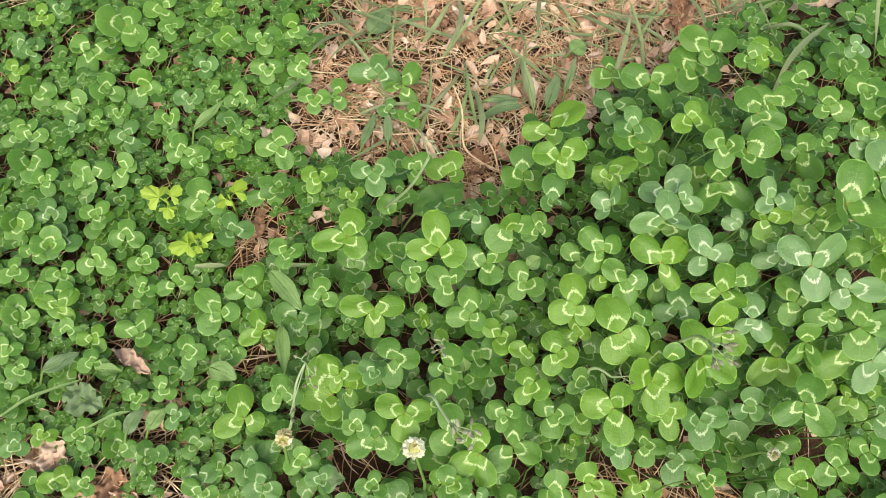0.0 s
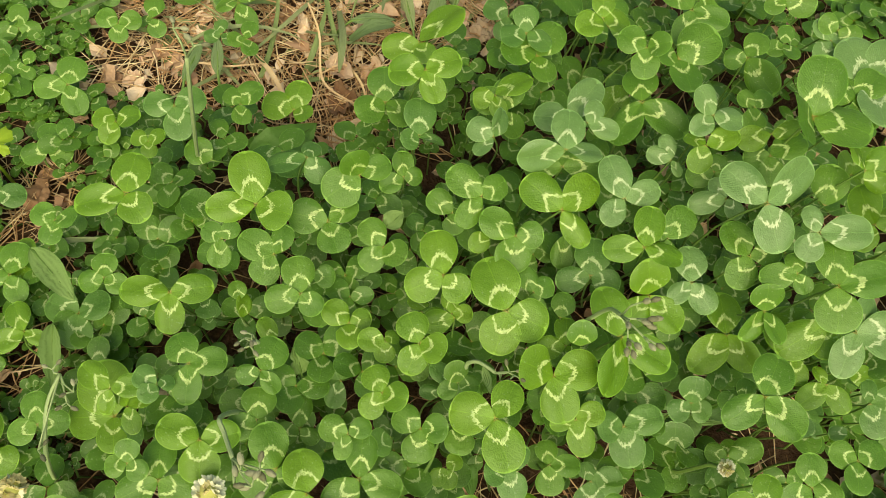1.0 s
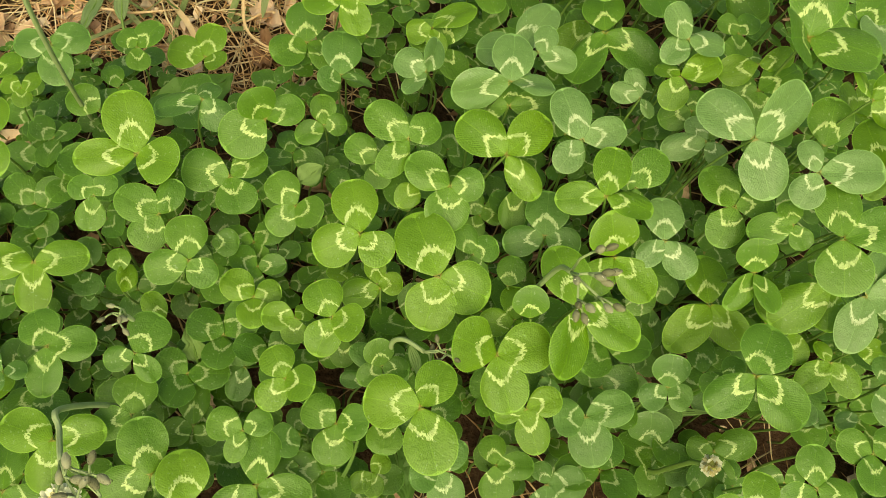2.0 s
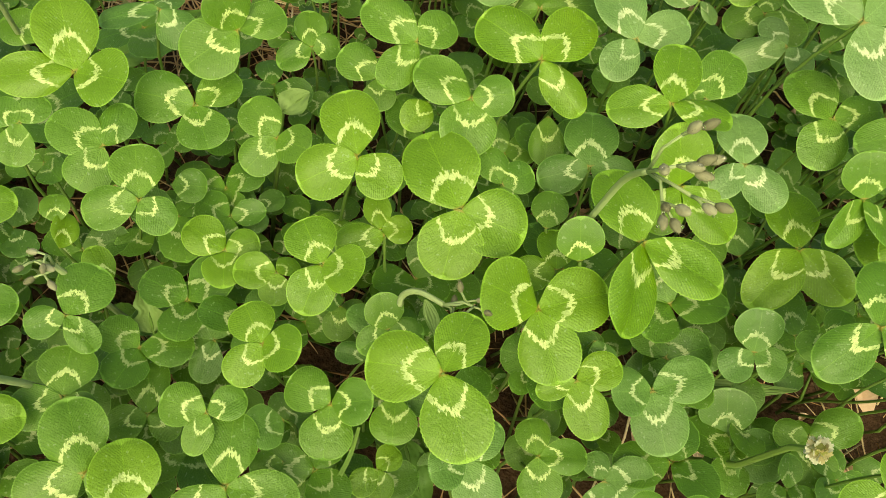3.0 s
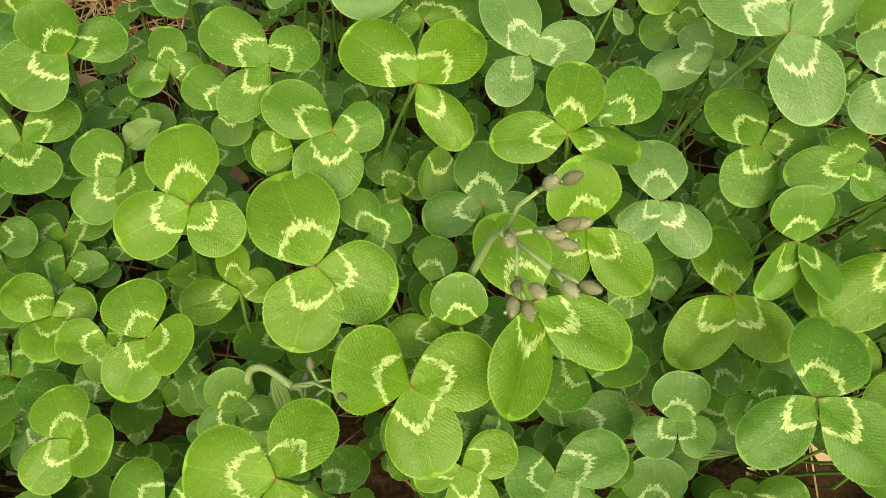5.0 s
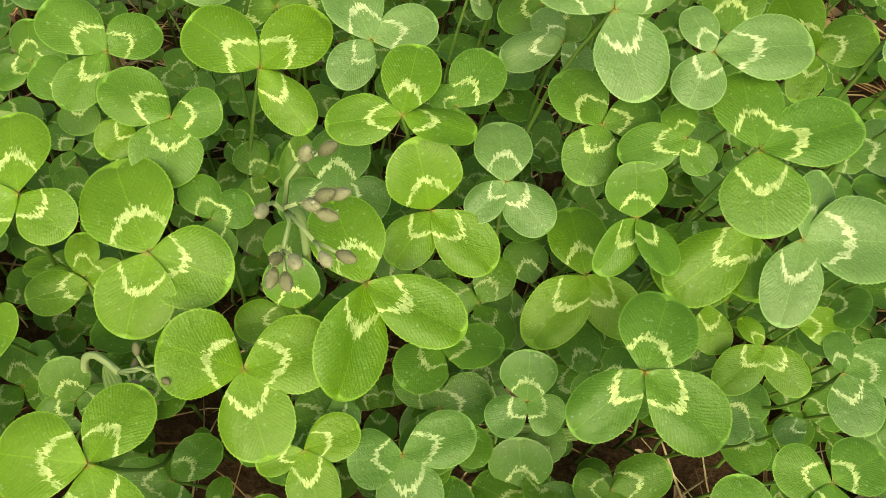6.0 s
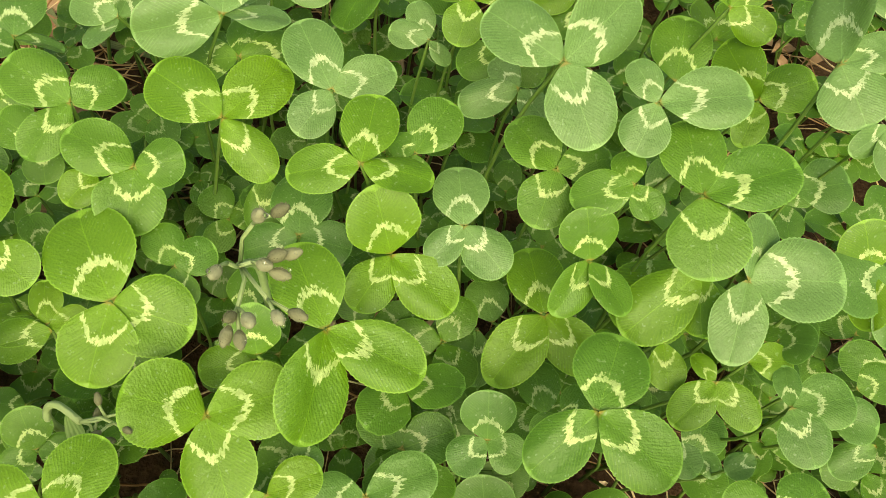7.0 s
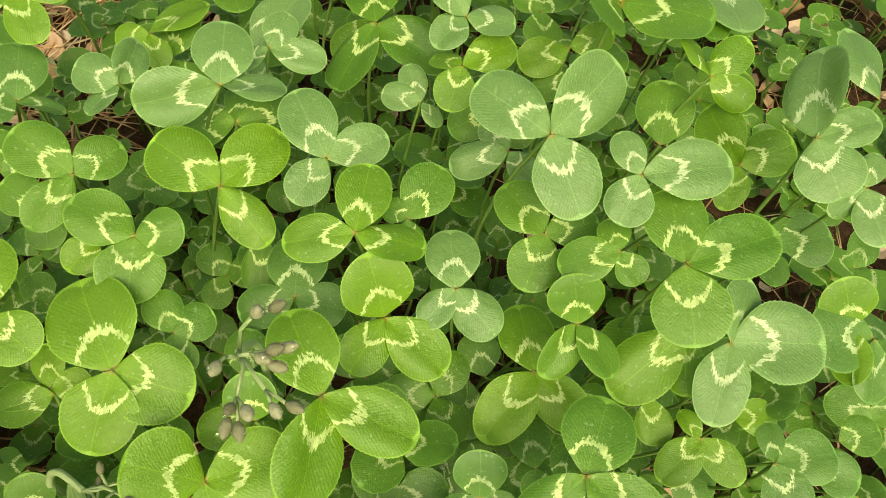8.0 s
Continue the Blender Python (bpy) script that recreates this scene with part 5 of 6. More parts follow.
def floret_mesh(old):
    """One small folded flower of a clover head, 1 long along x."""
    pieces = []
    for off, n, w in ((0.0, 1.0, 0.34), (0.12, 0.8, 0.24), (-0.12, 0.8, 0.24)):
        verts, faces, uvs = [], [], []
        for i in range(6):
            u = i / 5
            ww = w * (0.35 + 0.65 * math.sin(math.pi * min(1.0, 0.1 + 0.85 * u)))
            for s in (-1, 0, 1):
                verts.append((u * n, off * (1 + u) + s * ww * 0.5, 0.10 * math.cos(u * 2) + (0.12 * u if not old else -0.25 * u * u) - (0.08 if s == 0 else 0)))
                uvs.append((u, 0.5 + 0.5 * s))
        for i in range(5):
            for k in range(2):
                a = i * 3 + k
                faces.append((a, a + 1, a + 4, a + 3))
        pieces.append((verts, faces, uvs))
    v, f, t = joined(pieces)
    return mesh_of("floret", v, f, FLORET_OLD if old else PETAL, t)


FLORET, FLORET_DRY = floret_mesh(False), floret_mesh(True)


def flower(at, foot, radius, old_share, label, seed=1, face=(0, 0, 1)):
    """A clover flower head: a core, rings of florets and its stalk."""
    r = random.Random(seed)
    foot, at = Vector(foot), Vector(at)
    CLEAR.append((at.x, at.y, at.z - 0.02, radius + 0.012))
    thing = group_of("clover_flower", foot, label, "flower", "clover flowers")
    mid = (foot + at) / 2 + Vector((0.004, -0.006, 0.01))
    v, f, t = tube([Vector((0, 0, 0)), (mid - foot) * 0.6, mid - foot, (at - foot) * 0.85 + Vector((0, 0, 0.004)), at - foot], [0.0013, 0.0012, 0.0011, 0.001, 0.0012], 7)
    part("stalk", mesh_of("stalk", v, f, STEM, t), thing)
    bm = bmesh.new()
    bmesh.ops.create_icosphere(bm, subdivisions=3, radius=radius * 0.55)
    for q in bm.verts:
        q.co *= 1 + 0.12 * noise.noise(q.co * 900)
    core = bpy.data.meshes.new("core")
    bm.to_mesh(core)
    bm.free()
    core.materials.append(FLOWER_CORE)
    core.shade_smooth()
    part("core", core, thing, Matrix.Translation(at - foot))
    up = Vector(face).normalized()
    turn = up.to_track_quat("Z", "Y").to_matrix()
    n = 48
    for k in range(n):
        c = 1 - 1.75 * (k + 0.5) / n
        a = k * 2.39996
        q = math.sqrt(max(0.0, 1 - c * c))
        d = turn @ Vector((q * math.cos(a), q * math.sin(a), c))
        d = (d + Vector((r.uniform(-0.15, 0.15), r.uniform(-0.15, 0.15), r.uniform(-0.15, 0.15)))).normalized()
        old = r.random() < (old_share if c < 0.7 else min(1.0, old_share + 0.3))
        s = radius * (r.uniform(0.42, 0.56) if c < 0.55 else r.uniform(0.32, 0.44))
        m = frame_of(at - foot + d * radius * 0.45, d, r.uniform(0, 6.28)) @ Matrix.Diagonal((s, s * 1.7, s, 1))
        part("floret", FLORET_DRY if old else FLORET, thing, m)
    return thing


def cut_leaf(r):
    """A fan-shaped leaf of length 1 along x with rounded lobes, teeth and a short stalk."""
    verts, faces, uvs = [], [], []
    ph = r.uniform(0, 6)
    rays, rings = 44, 6
    for i in range(rays + 1):
        a = -1.9 + 3.8 * i / rays
        lobe = abs(math.cos(1.65 * a)) ** 1.1
        reach = (0.32 + 0.38 * lobe) * (1 - 0.09 * a * a) * (1 + 0.05 * (1, 0.2, -0.9, -0.2)[i % 4] + 0.08 * math.sin(3 * a + ph))
        for k in range(rings + 1):
            s = k / rings
            x, y = 0.30 + reach * s * math.cos(a), reach * s * math.sin(a)
            verts.append((x, y, 0.07 * math.sin(3.3 * a + ph) * s + 0.05 * s * math.cos(6.6 * a) - 0.14 * s * s))
            uvs.append((s, i / rays))
    for i in range(rays):
        for k in range(rings):
            q = i * (rings + 1) + k
            faces.append((q, q + 1, q + rings + 2, q + rings + 1))
    sv, sf, su = tube([(0, 0, -0.02), (0.15, 0, 0.01), (0.33, 0, 0.0)], [0.03, 0.025, 0.02], 5)
    n = len(verts)
    return verts + sv, faces + [tuple(q + n for q in g) for g in sf], uvs + su


def seedling(at, scale, turn, leaves, label, seed=1):
    """A young plant with deeply cut bright leaves."""
    r = random.Random(seed)
    root = Vector((at[0], at[1], 0.0))
    thing = group_of("seedling", root, label, "seedling")
    top = Vector((0, 0, at[2]))
    CLEAR.append((at[0], at[1], at[2] - 0.005, scale * 1.2))
    v, f, t = tube([Vector((0, 0, 0)), top * 0.5 + Vector((0.001, 0, 0)), top], [0.0011, 0.001, 0.0008], 6)
    part("stem", mesh_of("stem", v, f, WORT, t), thing)
    for k in range(leaves):
        h = radians(turn) + k * 6.283 / leaves + r.uniform(-0.3, 0.3)
        s = scale * (1.05 if k == 0 else r.uniform(0.5, 0.8))
        v, f, t = cut_leaf(r)
        d = Vector((math.cos(h), math.sin(h), r.uniform(0.1, 0.5)))
        part("leaf", mesh_of("cut_leaf", v, f, WORT, t), thing, frame_of(top * r.uniform(0.85, 1.0), d, r.uniform(-0.2, 0.2)) @ Matrix.Diagonal((s, s, s, 1)))
    return thing


def dead_leaf(at, heading, length, width, label, seed=1, rise=4, roll=0.1, curl=0.5):
    """A dry fallen leaf that lies curled on the ground."""
    h, e = radians(heading), radians(rise)
    d = Vector((math.cos(h) * math.cos(e), math.sin(h) * math.cos(e), math.sin(e)))
    me = blade_mesh(length, width, DEADLEAF, fold=0.55, curl=curl * 0.3, teeth=0.15, count=7, point=0.7, seed=seed, thick=0.0006, crumple=0.42)
    for k in (0.2, 0.5, 0.8):
        CLEAR.append((at[0] + d.x * length * k, at[1] + d.y * length * k, at[2] + 0.008, 0.006 + width * 0.4))
    ob = new("dead_leaf", me)
    ob.matrix_basis = frame_of(Vector(at), d, roll)
    return tagged(ob, label, "dead leaf")


def grass_blade(points, width, label, material=None):
    """One long grass blade through points, folded along its middle."""
    pts = [Vector(q) for q in points]
    root = pts[0].copy()
    fine = []
    for i in range(len(pts) - 1):
        a, b = pts[max(0, i - 1)], pts[min(len(pts) - 1, i + 2)]
        p, q = pts[i], pts[i + 1]
        for k in range(5):
            s = k / 5
            m1, m2 = (q - a) * 0.5, (b - p) * 0.5
            fine.append(p * (2 * s**3 - 3 * s * s + 1) + m1 * (s**3 - 2 * s * s + s) + q * (3 * s * s - 2 * s**3) + m2 * (s**3 - s * s))
    fine.append(pts[-1])
    verts, faces, uvs = [], [], []
    n = len(fine)
    for i, q in enumerate(fine):
        d = (fine[min(n - 1, i + 1)] - fine[max(0, i - 1)]).normalized()
        side = d.cross(Vector((0, 0, 1)))
        side = side.normalized() if side.length > 0.05 else Vector((1, 0, 0))
        up = side.cross(d)
        u = i / (n - 1)
        w = width * 0.5 * (0.5 + 0.8 * u) * (1 - u**3) + 0.0001
        for layer in (0, 1):
            for c in (-1, 0, 1):
                verts.append(tuple(q - root + side * w * c + up * (0.5 * w * abs(c) - 0.00025 * layer)))
                uvs.append((u, 0.5 + 0.5 * c))
    for i in range(n - 1):
        for layer in (0, 1):
            for c in (0, 1):
                a = i * 6 + layer * 3 + c
                face = (a, a + 1, a + 7, a + 6)
                faces.append(face if not layer else face[::-1])
    ob = new("grass_blade", mesh_of("grass_blade", verts, faces, material or GRASS, uvs))
    ob.location = root
    return tagged(ob, label, "grass")


bud_stalk([(0.1780, 0.2050, 0.0000), (0.1840, 0.1900, 0.0600), (0.1853, 0.1832, 0.1072), (0.1857, 0.1787, 0.1379), (0.1848, 0.1698, 0.1567)],
          [((0.1880, 0.1716, 0.1690), ((0.1892, 0.1712, 0.1725), (0.1926, 0.1722, 0.1728))),
           ((0.1842, 0.1650, 0.1670), ((0.1830, 0.1617, 0.1700),)),
           ((0.1880, 0.1664, 0.1650), ((0.1905, 0.1642, 0.1684), (0.1925, 0.1655, 0.1696), (0.1948, 0.1662, 0.1690), (0.1930, 0.1634, 0.1668))),
           ((0.1858, 0.1595, 0.1610), ((0.1852, 0.1566, 0.1640), (0.1884, 0.1556, 0.1652), (0.1848, 0.1536, 0.1630), (0.1872, 0.1528, 0.1636))),
           ((0.1910, 0.1600, 0.1640), ((0.1932, 0.1556, 0.1668), (0.1964, 0.1562, 0.1668)))],
          0.0042, "pale green weed stalk with drooping greyish hairy buds", seed=1)
bud_stalk([(0.1280, 0.1680, 0.0000), (0.1331, 0.1587, 0.0800), (0.1339, 0.1601, 0.0930), (0.1382, 0.1596, 0.0990), (0.1453, 0.1547, 0.1030)],
          [((0.1533, 0.1538, 0.1060), ((0.1503, 0.1509, 0.1072), (0.1570, 0.1518, 0.1074),)), ((0.1481, 0.1524, 0.1000), ((0.1520, 0.1509, 0.1012), (0.1483, 0.1566, 0.1018),)), ((0.1513, 0.1553, 0.1050), ((0.1554, 0.1561, 0.1054), (0.1493, 0.1590, 0.1068),))],
          0.0033, "bent pale stalk with small grey buds and a narrow bract", seed=2, bract=((0.1403, 0.1578, 0.0980), -63, -20, 0.0127, 0.0038))
bud_stalk([(0.0450, 0.1650, 0.0000), (0.0420, 0.1600, 0.0600), (0.0375, 0.1580, 0.0970)],
          [((0.0335, 0.1575, 0.1000), ((0.0310, 0.1541, 0.1017), (0.0375, 0.1562, 0.0993),)), ((0.0367, 0.1591, 0.1010), ((0.0326, 0.1599, 0.1007), (0.0372, 0.1549, 0.1016),)), ((0.0362, 0.1548, 0.0980), ((0.0324, 0.1529, 0.0970), (0.0391, 0.1518, 0.0977),))],
          0.0033, "short stalk with a cluster of grey buds", seed=3)
bud_stalk([(-0.0607, 0.0892, 0.0000), (-0.0502, 0.1011, 0.0600), (-0.0508, 0.1223, 0.0750), (-0.0473, 0.1363, 0.0800)],
          [((-0.0394, 0.1289, 0.0800), ((-0.0402, 0.1330, 0.0817), (-0.0431, 0.1269, 0.0813),)), ((-0.0501, 0.1375, 0.0820), ((-0.0478, 0.1410, 0.0834), (-0.0542, 0.1386, 0.0814),)), ((-0.0417, 0.1245, 0.0780), ((-0.0448, 0.1217, 0.0774), (-0.0381, 0.1224, 0.0770),)), ((-0.0510, 0.1037, 0.0700), ((-0.0481, 0.1007, 0.0696), (-0.0490, 0.1074, 0.0696),))],
          0.0036, "upright pale weed stalk with withered grey buds", seed=4)
bud_stalk([(0.0300, 0.1350, 0.0000), (0.0330, 0.1300, 0.0700), (0.0351, 0.1187, 0.1250), (0.0392, 0.1120, 0.1320), (0.0458, 0.1022, 0.1420)],
          [((0.0503, 0.0978, 0.1480), ((0.0545, 0.0973, 0.1496), (0.0495, 0.1019, 0.1479),)), ((0.0572, 0.0989, 0.1500), ((0.0613, 0.0979, 0.1506), (0.0569, 0.1031, 0.1510),)), ((0.0553, 0.0928, 0.1490), ((0.0565, 0.0968, 0.1508), (0.0511, 0.0927, 0.1501),)), ((0.0486, 0.0935, 0.1460), ((0.0527, 0.0926, 0.1477), (0.0482, 0.0977, 0.1459),)), ((0.0607, 0.0937, 0.1480), ((0.0580, 0.0969, 0.1475), (0.0585, 0.0901, 0.1474),))],
          0.0044, "bent weed stalk with drooping pale buds", seed=5)
bud_stalk([(-0.0300, 0.2850, 0.0000), (-0.0203, 0.2670, 0.0509), (-0.0003, 0.2430, 0.1400), (0.0090, 0.2370, 0.1900)],
          [((0.0140, 0.2350, 0.2000), ((0.0179, 0.2367, 0.1999), (0.0112, 0.2382, 0.2008),)), ((0.0050, 0.2420, 0.1990), ((0.0092, 0.2421, 0.2000), (0.0036, 0.2460, 0.1990),))],
          0.0034, "tall pale weed stalk with hairy buds beside bare soil", seed=6)
flower((0.0301, 0.0927, 0.0917), (0.0450, 0.0750, 0.0000), 0.0078, 0.12, "fresh white clover flower head on a green stalk", seed=1, face=(0, -0.25, 1))
flower((-0.0487, 0.0864, 0.0898), (-0.0500, 0.0700, 0.0000), 0.0062, 0.75, "tan and yellowish clover flower head past its bloom", seed=2, face=(0, -0.2, 1))
flower((0.2586, 0.1277, 0.0853), (0.2320, 0.1400, 0.0000), 0.0046, 0.25, "small creamy clover flower head with tan centre", seed=3, face=(0.5, -0.4, 0.8))
flower((0.2218, 0.1044, 0.0744), (0.2050, 0.1150, 0.0000), 0.0052, 0.85, "withered brown clover flower head over dry needles", seed=4, face=(0.4, -0.5, 0.8))
weed_leaf((0.0024, 0.2774, 0.0320), 43, 6, 0.0481, 0.0260, WEED, "broad oval green leaf with smooth edge at the bare patch", seed=1, point=0.4, curl=0.15)
weed_leaf((-0.0897, 0.2021, 0.0550), -40, 4, 0.0371, 0.0130, WEED_PALE, "pale oblong folded leaf lying over clover", seed=2, point=0.3, curl=0.1, fold=0.3)
weed_leaf((-0.1769, 0.3090, 0.0450), 58, 12, 0.0329, 0.0085, WEED_PALE, "pale narrow pointed leaf above small clover", seed=3, point=1.0, curl=0.1, fold=0.4)
weed_leaf((-0.2260, 0.1100, 0.0350), 41, 8, 0.0256, 0.0110, WEED_DULL, "grey-green oblong leaf among small clover", seed=4, point=0.6)
weed_leaf((-0.0744, 0.1681, 0.0400), -75, 5, 0.0342, 0.0110, WEED_PALE, "grey-green folded withered leaf", seed=5, fold=0.7, teeth=0.1)
weed_leaf((-0.1166, 0.1310, 0.0400), -11, 5, 0.0202, 0.0140, WEED_PALE, "pale oval leaf among small clover", seed=6, point=0.2)
weed_leaf((-0.2077, 0.1008, 0.0340), -17, 6, 0.0292, 0.0190, WEED_DULL, "pale grey-green lobed leaf beside dry litter", seed=7, lobe=0.16, teeth=0.3, count=4, fold=0.25, crumple=0.3, point=0.2)
weed_leaf((0.0566, 0.1532, 0.0600), 113, 18, 0.0143, 0.0110, WEED_PALE, "pale twisted leaf with two points under clover", seed=8, lobe=0.45, count=2, fold=0.7, curl=-0.2, crumple=0.12)
weed_leaf((0.0877, 0.2284, 0.0800), 45, 15, 0.0119, 0.0110, WEED_PALE, "pale leaf tip standing among clover", seed=9, point=0.7, fold=0.4)
weed_leaf((0.1397, 0.1321, 0.0300), -69, 10, 0.0258, 0.0130, WEED, "dark green oblong leaf below the clover", seed=10, point=0.4)
weed_leaf((0.2439, 0.0745, 0.1000), 36, 5, 0.0308, 0.0210, WEED_PALE, "light green rough broad leaf at the patch edge", seed=11, point=0.4, curl=0.1)
weed_leaf((-0.0653, 0.4491, 0.0200), 68, 10, 0.0323, 0.0200, WEED_DULL, "pale rounded leaf lying on dry needles", seed=12, point=0.2)
weed_leaf((-0.0507, 0.3358, 0.0200), 79, 14, 0.0314, 0.0075, WEED_DULL, "pale green oblong leaf on bare ground", seed=13, point=0.5)
weed_leaf((-0.0297, 0.3415, 0.0250), 102, 14, 0.0261, 0.0075, WEED_DULL, "small oblong green leaf on bare ground", seed=14, point=0.4)
weed_leaf((0.0449, 0.4014, 0.0200), 14, 8, 0.0298, 0.0083, WEED_DULL, "dull green oval leaf lying on dry needles", seed=15, point=0.6)
weed_leaf((0.0872, 0.4004, 0.0200), 111, 22, 0.0477, 0.0075, GRASS, "broad green grass leaf rising from bare ground", seed=16, point=0.9, fold=0.3)
weed_leaf((0.0981, 0.4056, 0.0200), 80, 22, 0.0317, 0.0112, WEED_DULL, "short broad green leaf on bare ground", seed=17, point=0.4)
weed_leaf((0.1125, 0.4236, 0.0200), 82, 25, 0.0351, 0.0060, WEED_DULL, "upright short green leaf on bare ground", seed=18, point=0.8)
weed_leaf((0.1137, 0.4690, 0.0200), 40, 10, 0.0165, 0.0180, WEED_PALE, "small pale round leaf on dry needles", seed=19, point=0.1)
weed_leaf((-0.1614, 0.0790, 0.0280), 77, 8, 0.0214, 0.0100, WEED_DULL, "dull green oblong leaf over dry litter", seed=22, point=0.4, crumple=0.08)
weed_leaf((-0.1486, 0.0853, 0.0260), 69, 8, 0.0169, 0.0110, WEED_PALE, "yellowing oval leaf over dry litter", seed=23, point=0.3, crumple=0.08)
weed_leaf((-0.1906, 0.1171, 0.0360), 8, 5, 0.0161, 0.0090, WEED_PALE, "pale withered folded leaf beside dead leaf", seed=24, fold=0.7, teeth=0.15, crumple=0.15)
weed_leaf((-0.0279, 0.0705, 0.0500), 4, 6, 0.0183, 0.0180, WEED_DULL, "dull ragged leaf under clover", seed=25, lobe=0.15, teeth=0.2, count=4)
weed_leaf((0.0561, 0.0867, 0.0350), 11, 3, 0.0287, 0.0070, WEED, "long flat green grass leaf under the clover", seed=20, point=0.8, curl=0.05)
weed_leaf((0.2326, 0.1539, 0.0500), 2, 2, 0.0427, 0.0060, WEED_PALE, "dry pale pointed grass leaf under clover", seed=21, point=1.0, curl=0.02)
seedling((-0.1789, 0.2453, 0.0500), 0.020, 175, 3, "bright yellow-green seedling with deeply cut leaves", seed=1)
seedling((-0.1352, 0.2573, 0.0500), 0.018, 55, 2, "bright yellow-green seedling with deeply cut leaves", seed=2)
seedling((-0.1488, 0.2174, 0.0500), 0.018, 225, 4, "bright yellow-green seedling with deeply cut leaves", seed=3)
dead_leaf((-0.1873, 0.1336, 0.0320), -21, 0.0327, 0.0120, "curled brown and white dry leaf over clover", seed=1, roll=0.5)
dead_leaf((0.2143, 0.5852, 0.0080), -89, 0.0727, 0.0220, "large pinkish dry leaf on needles", seed=2)
dead_leaf((0.3190, 0.5753, 0.0080), 20, 0.0714, 0.0120, "long pale brown strip of bark on needles", seed=3, curl=0.1)
dead_leaf((0.1272, 0.4050, 0.0080), 60, 0.0318, 0.0200, "brown dead leaf at the clover edge", seed=4)
dead_leaf((0.2467, 0.4301, 0.0080), 60, 0.0365, 0.0260, "dark brown dead leaf under clover", seed=5)
dead_leaf((-0.2260, 0.0637, 0.0080), -25, 0.0334, 0.0240, "pale brown dead leaf among low clover", seed=6)
dead_leaf((-0.1780, 0.0487, 0.0080), -9, 0.0290, 0.0220, "pinkish dead leaf among low clover", seed=7)
dead_leaf((0.1044, 0.4597, 0.0080), 35, 0.0333, 0.0100, "small tan dead leaf on needles", seed=8)
dead_leaf((0.0079, 0.4594, 0.0080), 51, 0.0357, 0.0180, "tan crumpled dead leaf on needles", seed=9)
dead_leaf((-0.0171, 0.4699, 0.0080), 58, 0.0362, 0.0160, "pinkish crumpled dead leaf on needles", seed=10)
dead_leaf((-0.1217, 0.2388, 0.0080), 75, 0.0272, 0.0140, "reddish-brown dead leaf between clover", seed=11)
dead_leaf((0.1925, 0.0836, 0.0080), 48, 0.0167, 0.0140, "pale pinkish dead leaf below clover", seed=12)
dead_leaf((0.2087, 0.0866, 0.0080), 24, 0.0114, 0.0140, "brown dead leaf below clover", seed=13)
dead_leaf((0.2723, 0.0990, 0.0080), -14, 0.0193, 0.0200, "pale grey-brown dead leaf below clover", seed=14)
dead_leaf((0.0357, 0.3386, 0.0060), 24, 0.0252, 0.0240, "dark brown dead leaf on bare soil", seed=15)
grass_blade([(0.2855, 0.5346, 0.0000), (0.2872, 0.5239, 0.0300), (0.3030, 0.5172, 0.0500), (0.3294, 0.5186, 0.0400)], 0.0060, "broad arching green grass blade behind clover")
grass_blade([(0.2907, 0.4509, 0.0400), (0.2934, 0.4667, 0.0600), (0.3120, 0.4952, 0.0600), (0.3400, 0.5289, 0.0500)], 0.0060, "bright green grass blade leaning over clover")
grass_blade([(0.3593, 0.5547, 0.0000), (0.3584, 0.5501, 0.0300), (0.3711, 0.5478, 0.0400), (0.3813, 0.5402, 0.0400)], 0.0080, "broad grass blade bent over litter")
grass_blade([(0.3901, 0.5046, 0.0300), (0.3728, 0.5089, 0.0600), (0.3631, 0.5210, 0.0800), (0.3631, 0.5499, 0.0900)], 0.0050, "upright grass blade at the patch edge")
grass_blade([(0.0753, 0.4775, 0.0000), (0.0659, 0.4347, 0.0200), (0.0652, 0.4035, 0.0300)], 0.0040, "slender grass blade on needles")
grass_blade([(-0.0171, 0.3733, 0.0100), (0.0011, 0.3512, 0.0200), (0.0131, 0.3338, 0.0200)], 0.0040, "pale yellow grass stalk over bare ground", STRAW)
grass_blade([(0.0146, 0.4109, 0.0200), (0.0260, 0.3871, 0.0200), (0.0326, 0.3558, 0.0150), (0.0488, 0.3452, 0.0120), (0.0639, 0.3425, 0.0100)], 0.0018, "thin pale curled grass stem on needles", STRAW)
grass_blade([(0.0315, 0.3622, 0.0120), (0.0452, 0.3699, 0.0140), (0.0581, 0.3579, 0.0120), (0.0639, 0.3425, 0.0100)], 0.0020, "curled straw stem on needles", STRAW)
grass_blade([(0.0345, 0.4160, 0.0100), (0.0432, 0.3777, 0.0300), (0.0446, 0.3515, 0.0300)], 0.0060, "wide green grass blade over needles")
grass_blade([(0.0464, 0.3878, 0.0150), (0.0610, 0.3900, 0.0300), (0.0752, 0.3949, 0.0300)], 0.0120, "broad dull green leaf blade over needles", WEED_DULL)
grass_blade([(-0.0581, 0.3452, 0.0200), (-0.0446, 0.3496, 0.0220), (-0.0276, 0.3514, 0.0200), (-0.0038, 0.3582, 0.0200)], 0.0018, "thin pale stem across needles", STRAW)
grass_blade([(0.1252, 0.1254, 0.0750), (0.1232, 0.1175, 0.0700), (0.1192, 0.1084, 0.0650), (0.1179, 0.1012, 0.0600)], 0.0016, "thin green weed stem between clover", STEM)
grass_blade([(0.0549, 0.0850, 0.0600), (0.0632, 0.0825, 0.0600), (0.0698, 0.0777, 0.0550), (0.0746, 0.0710, 0.0500)], 0.0016, "thin trailing weed stem between clover", STEM)
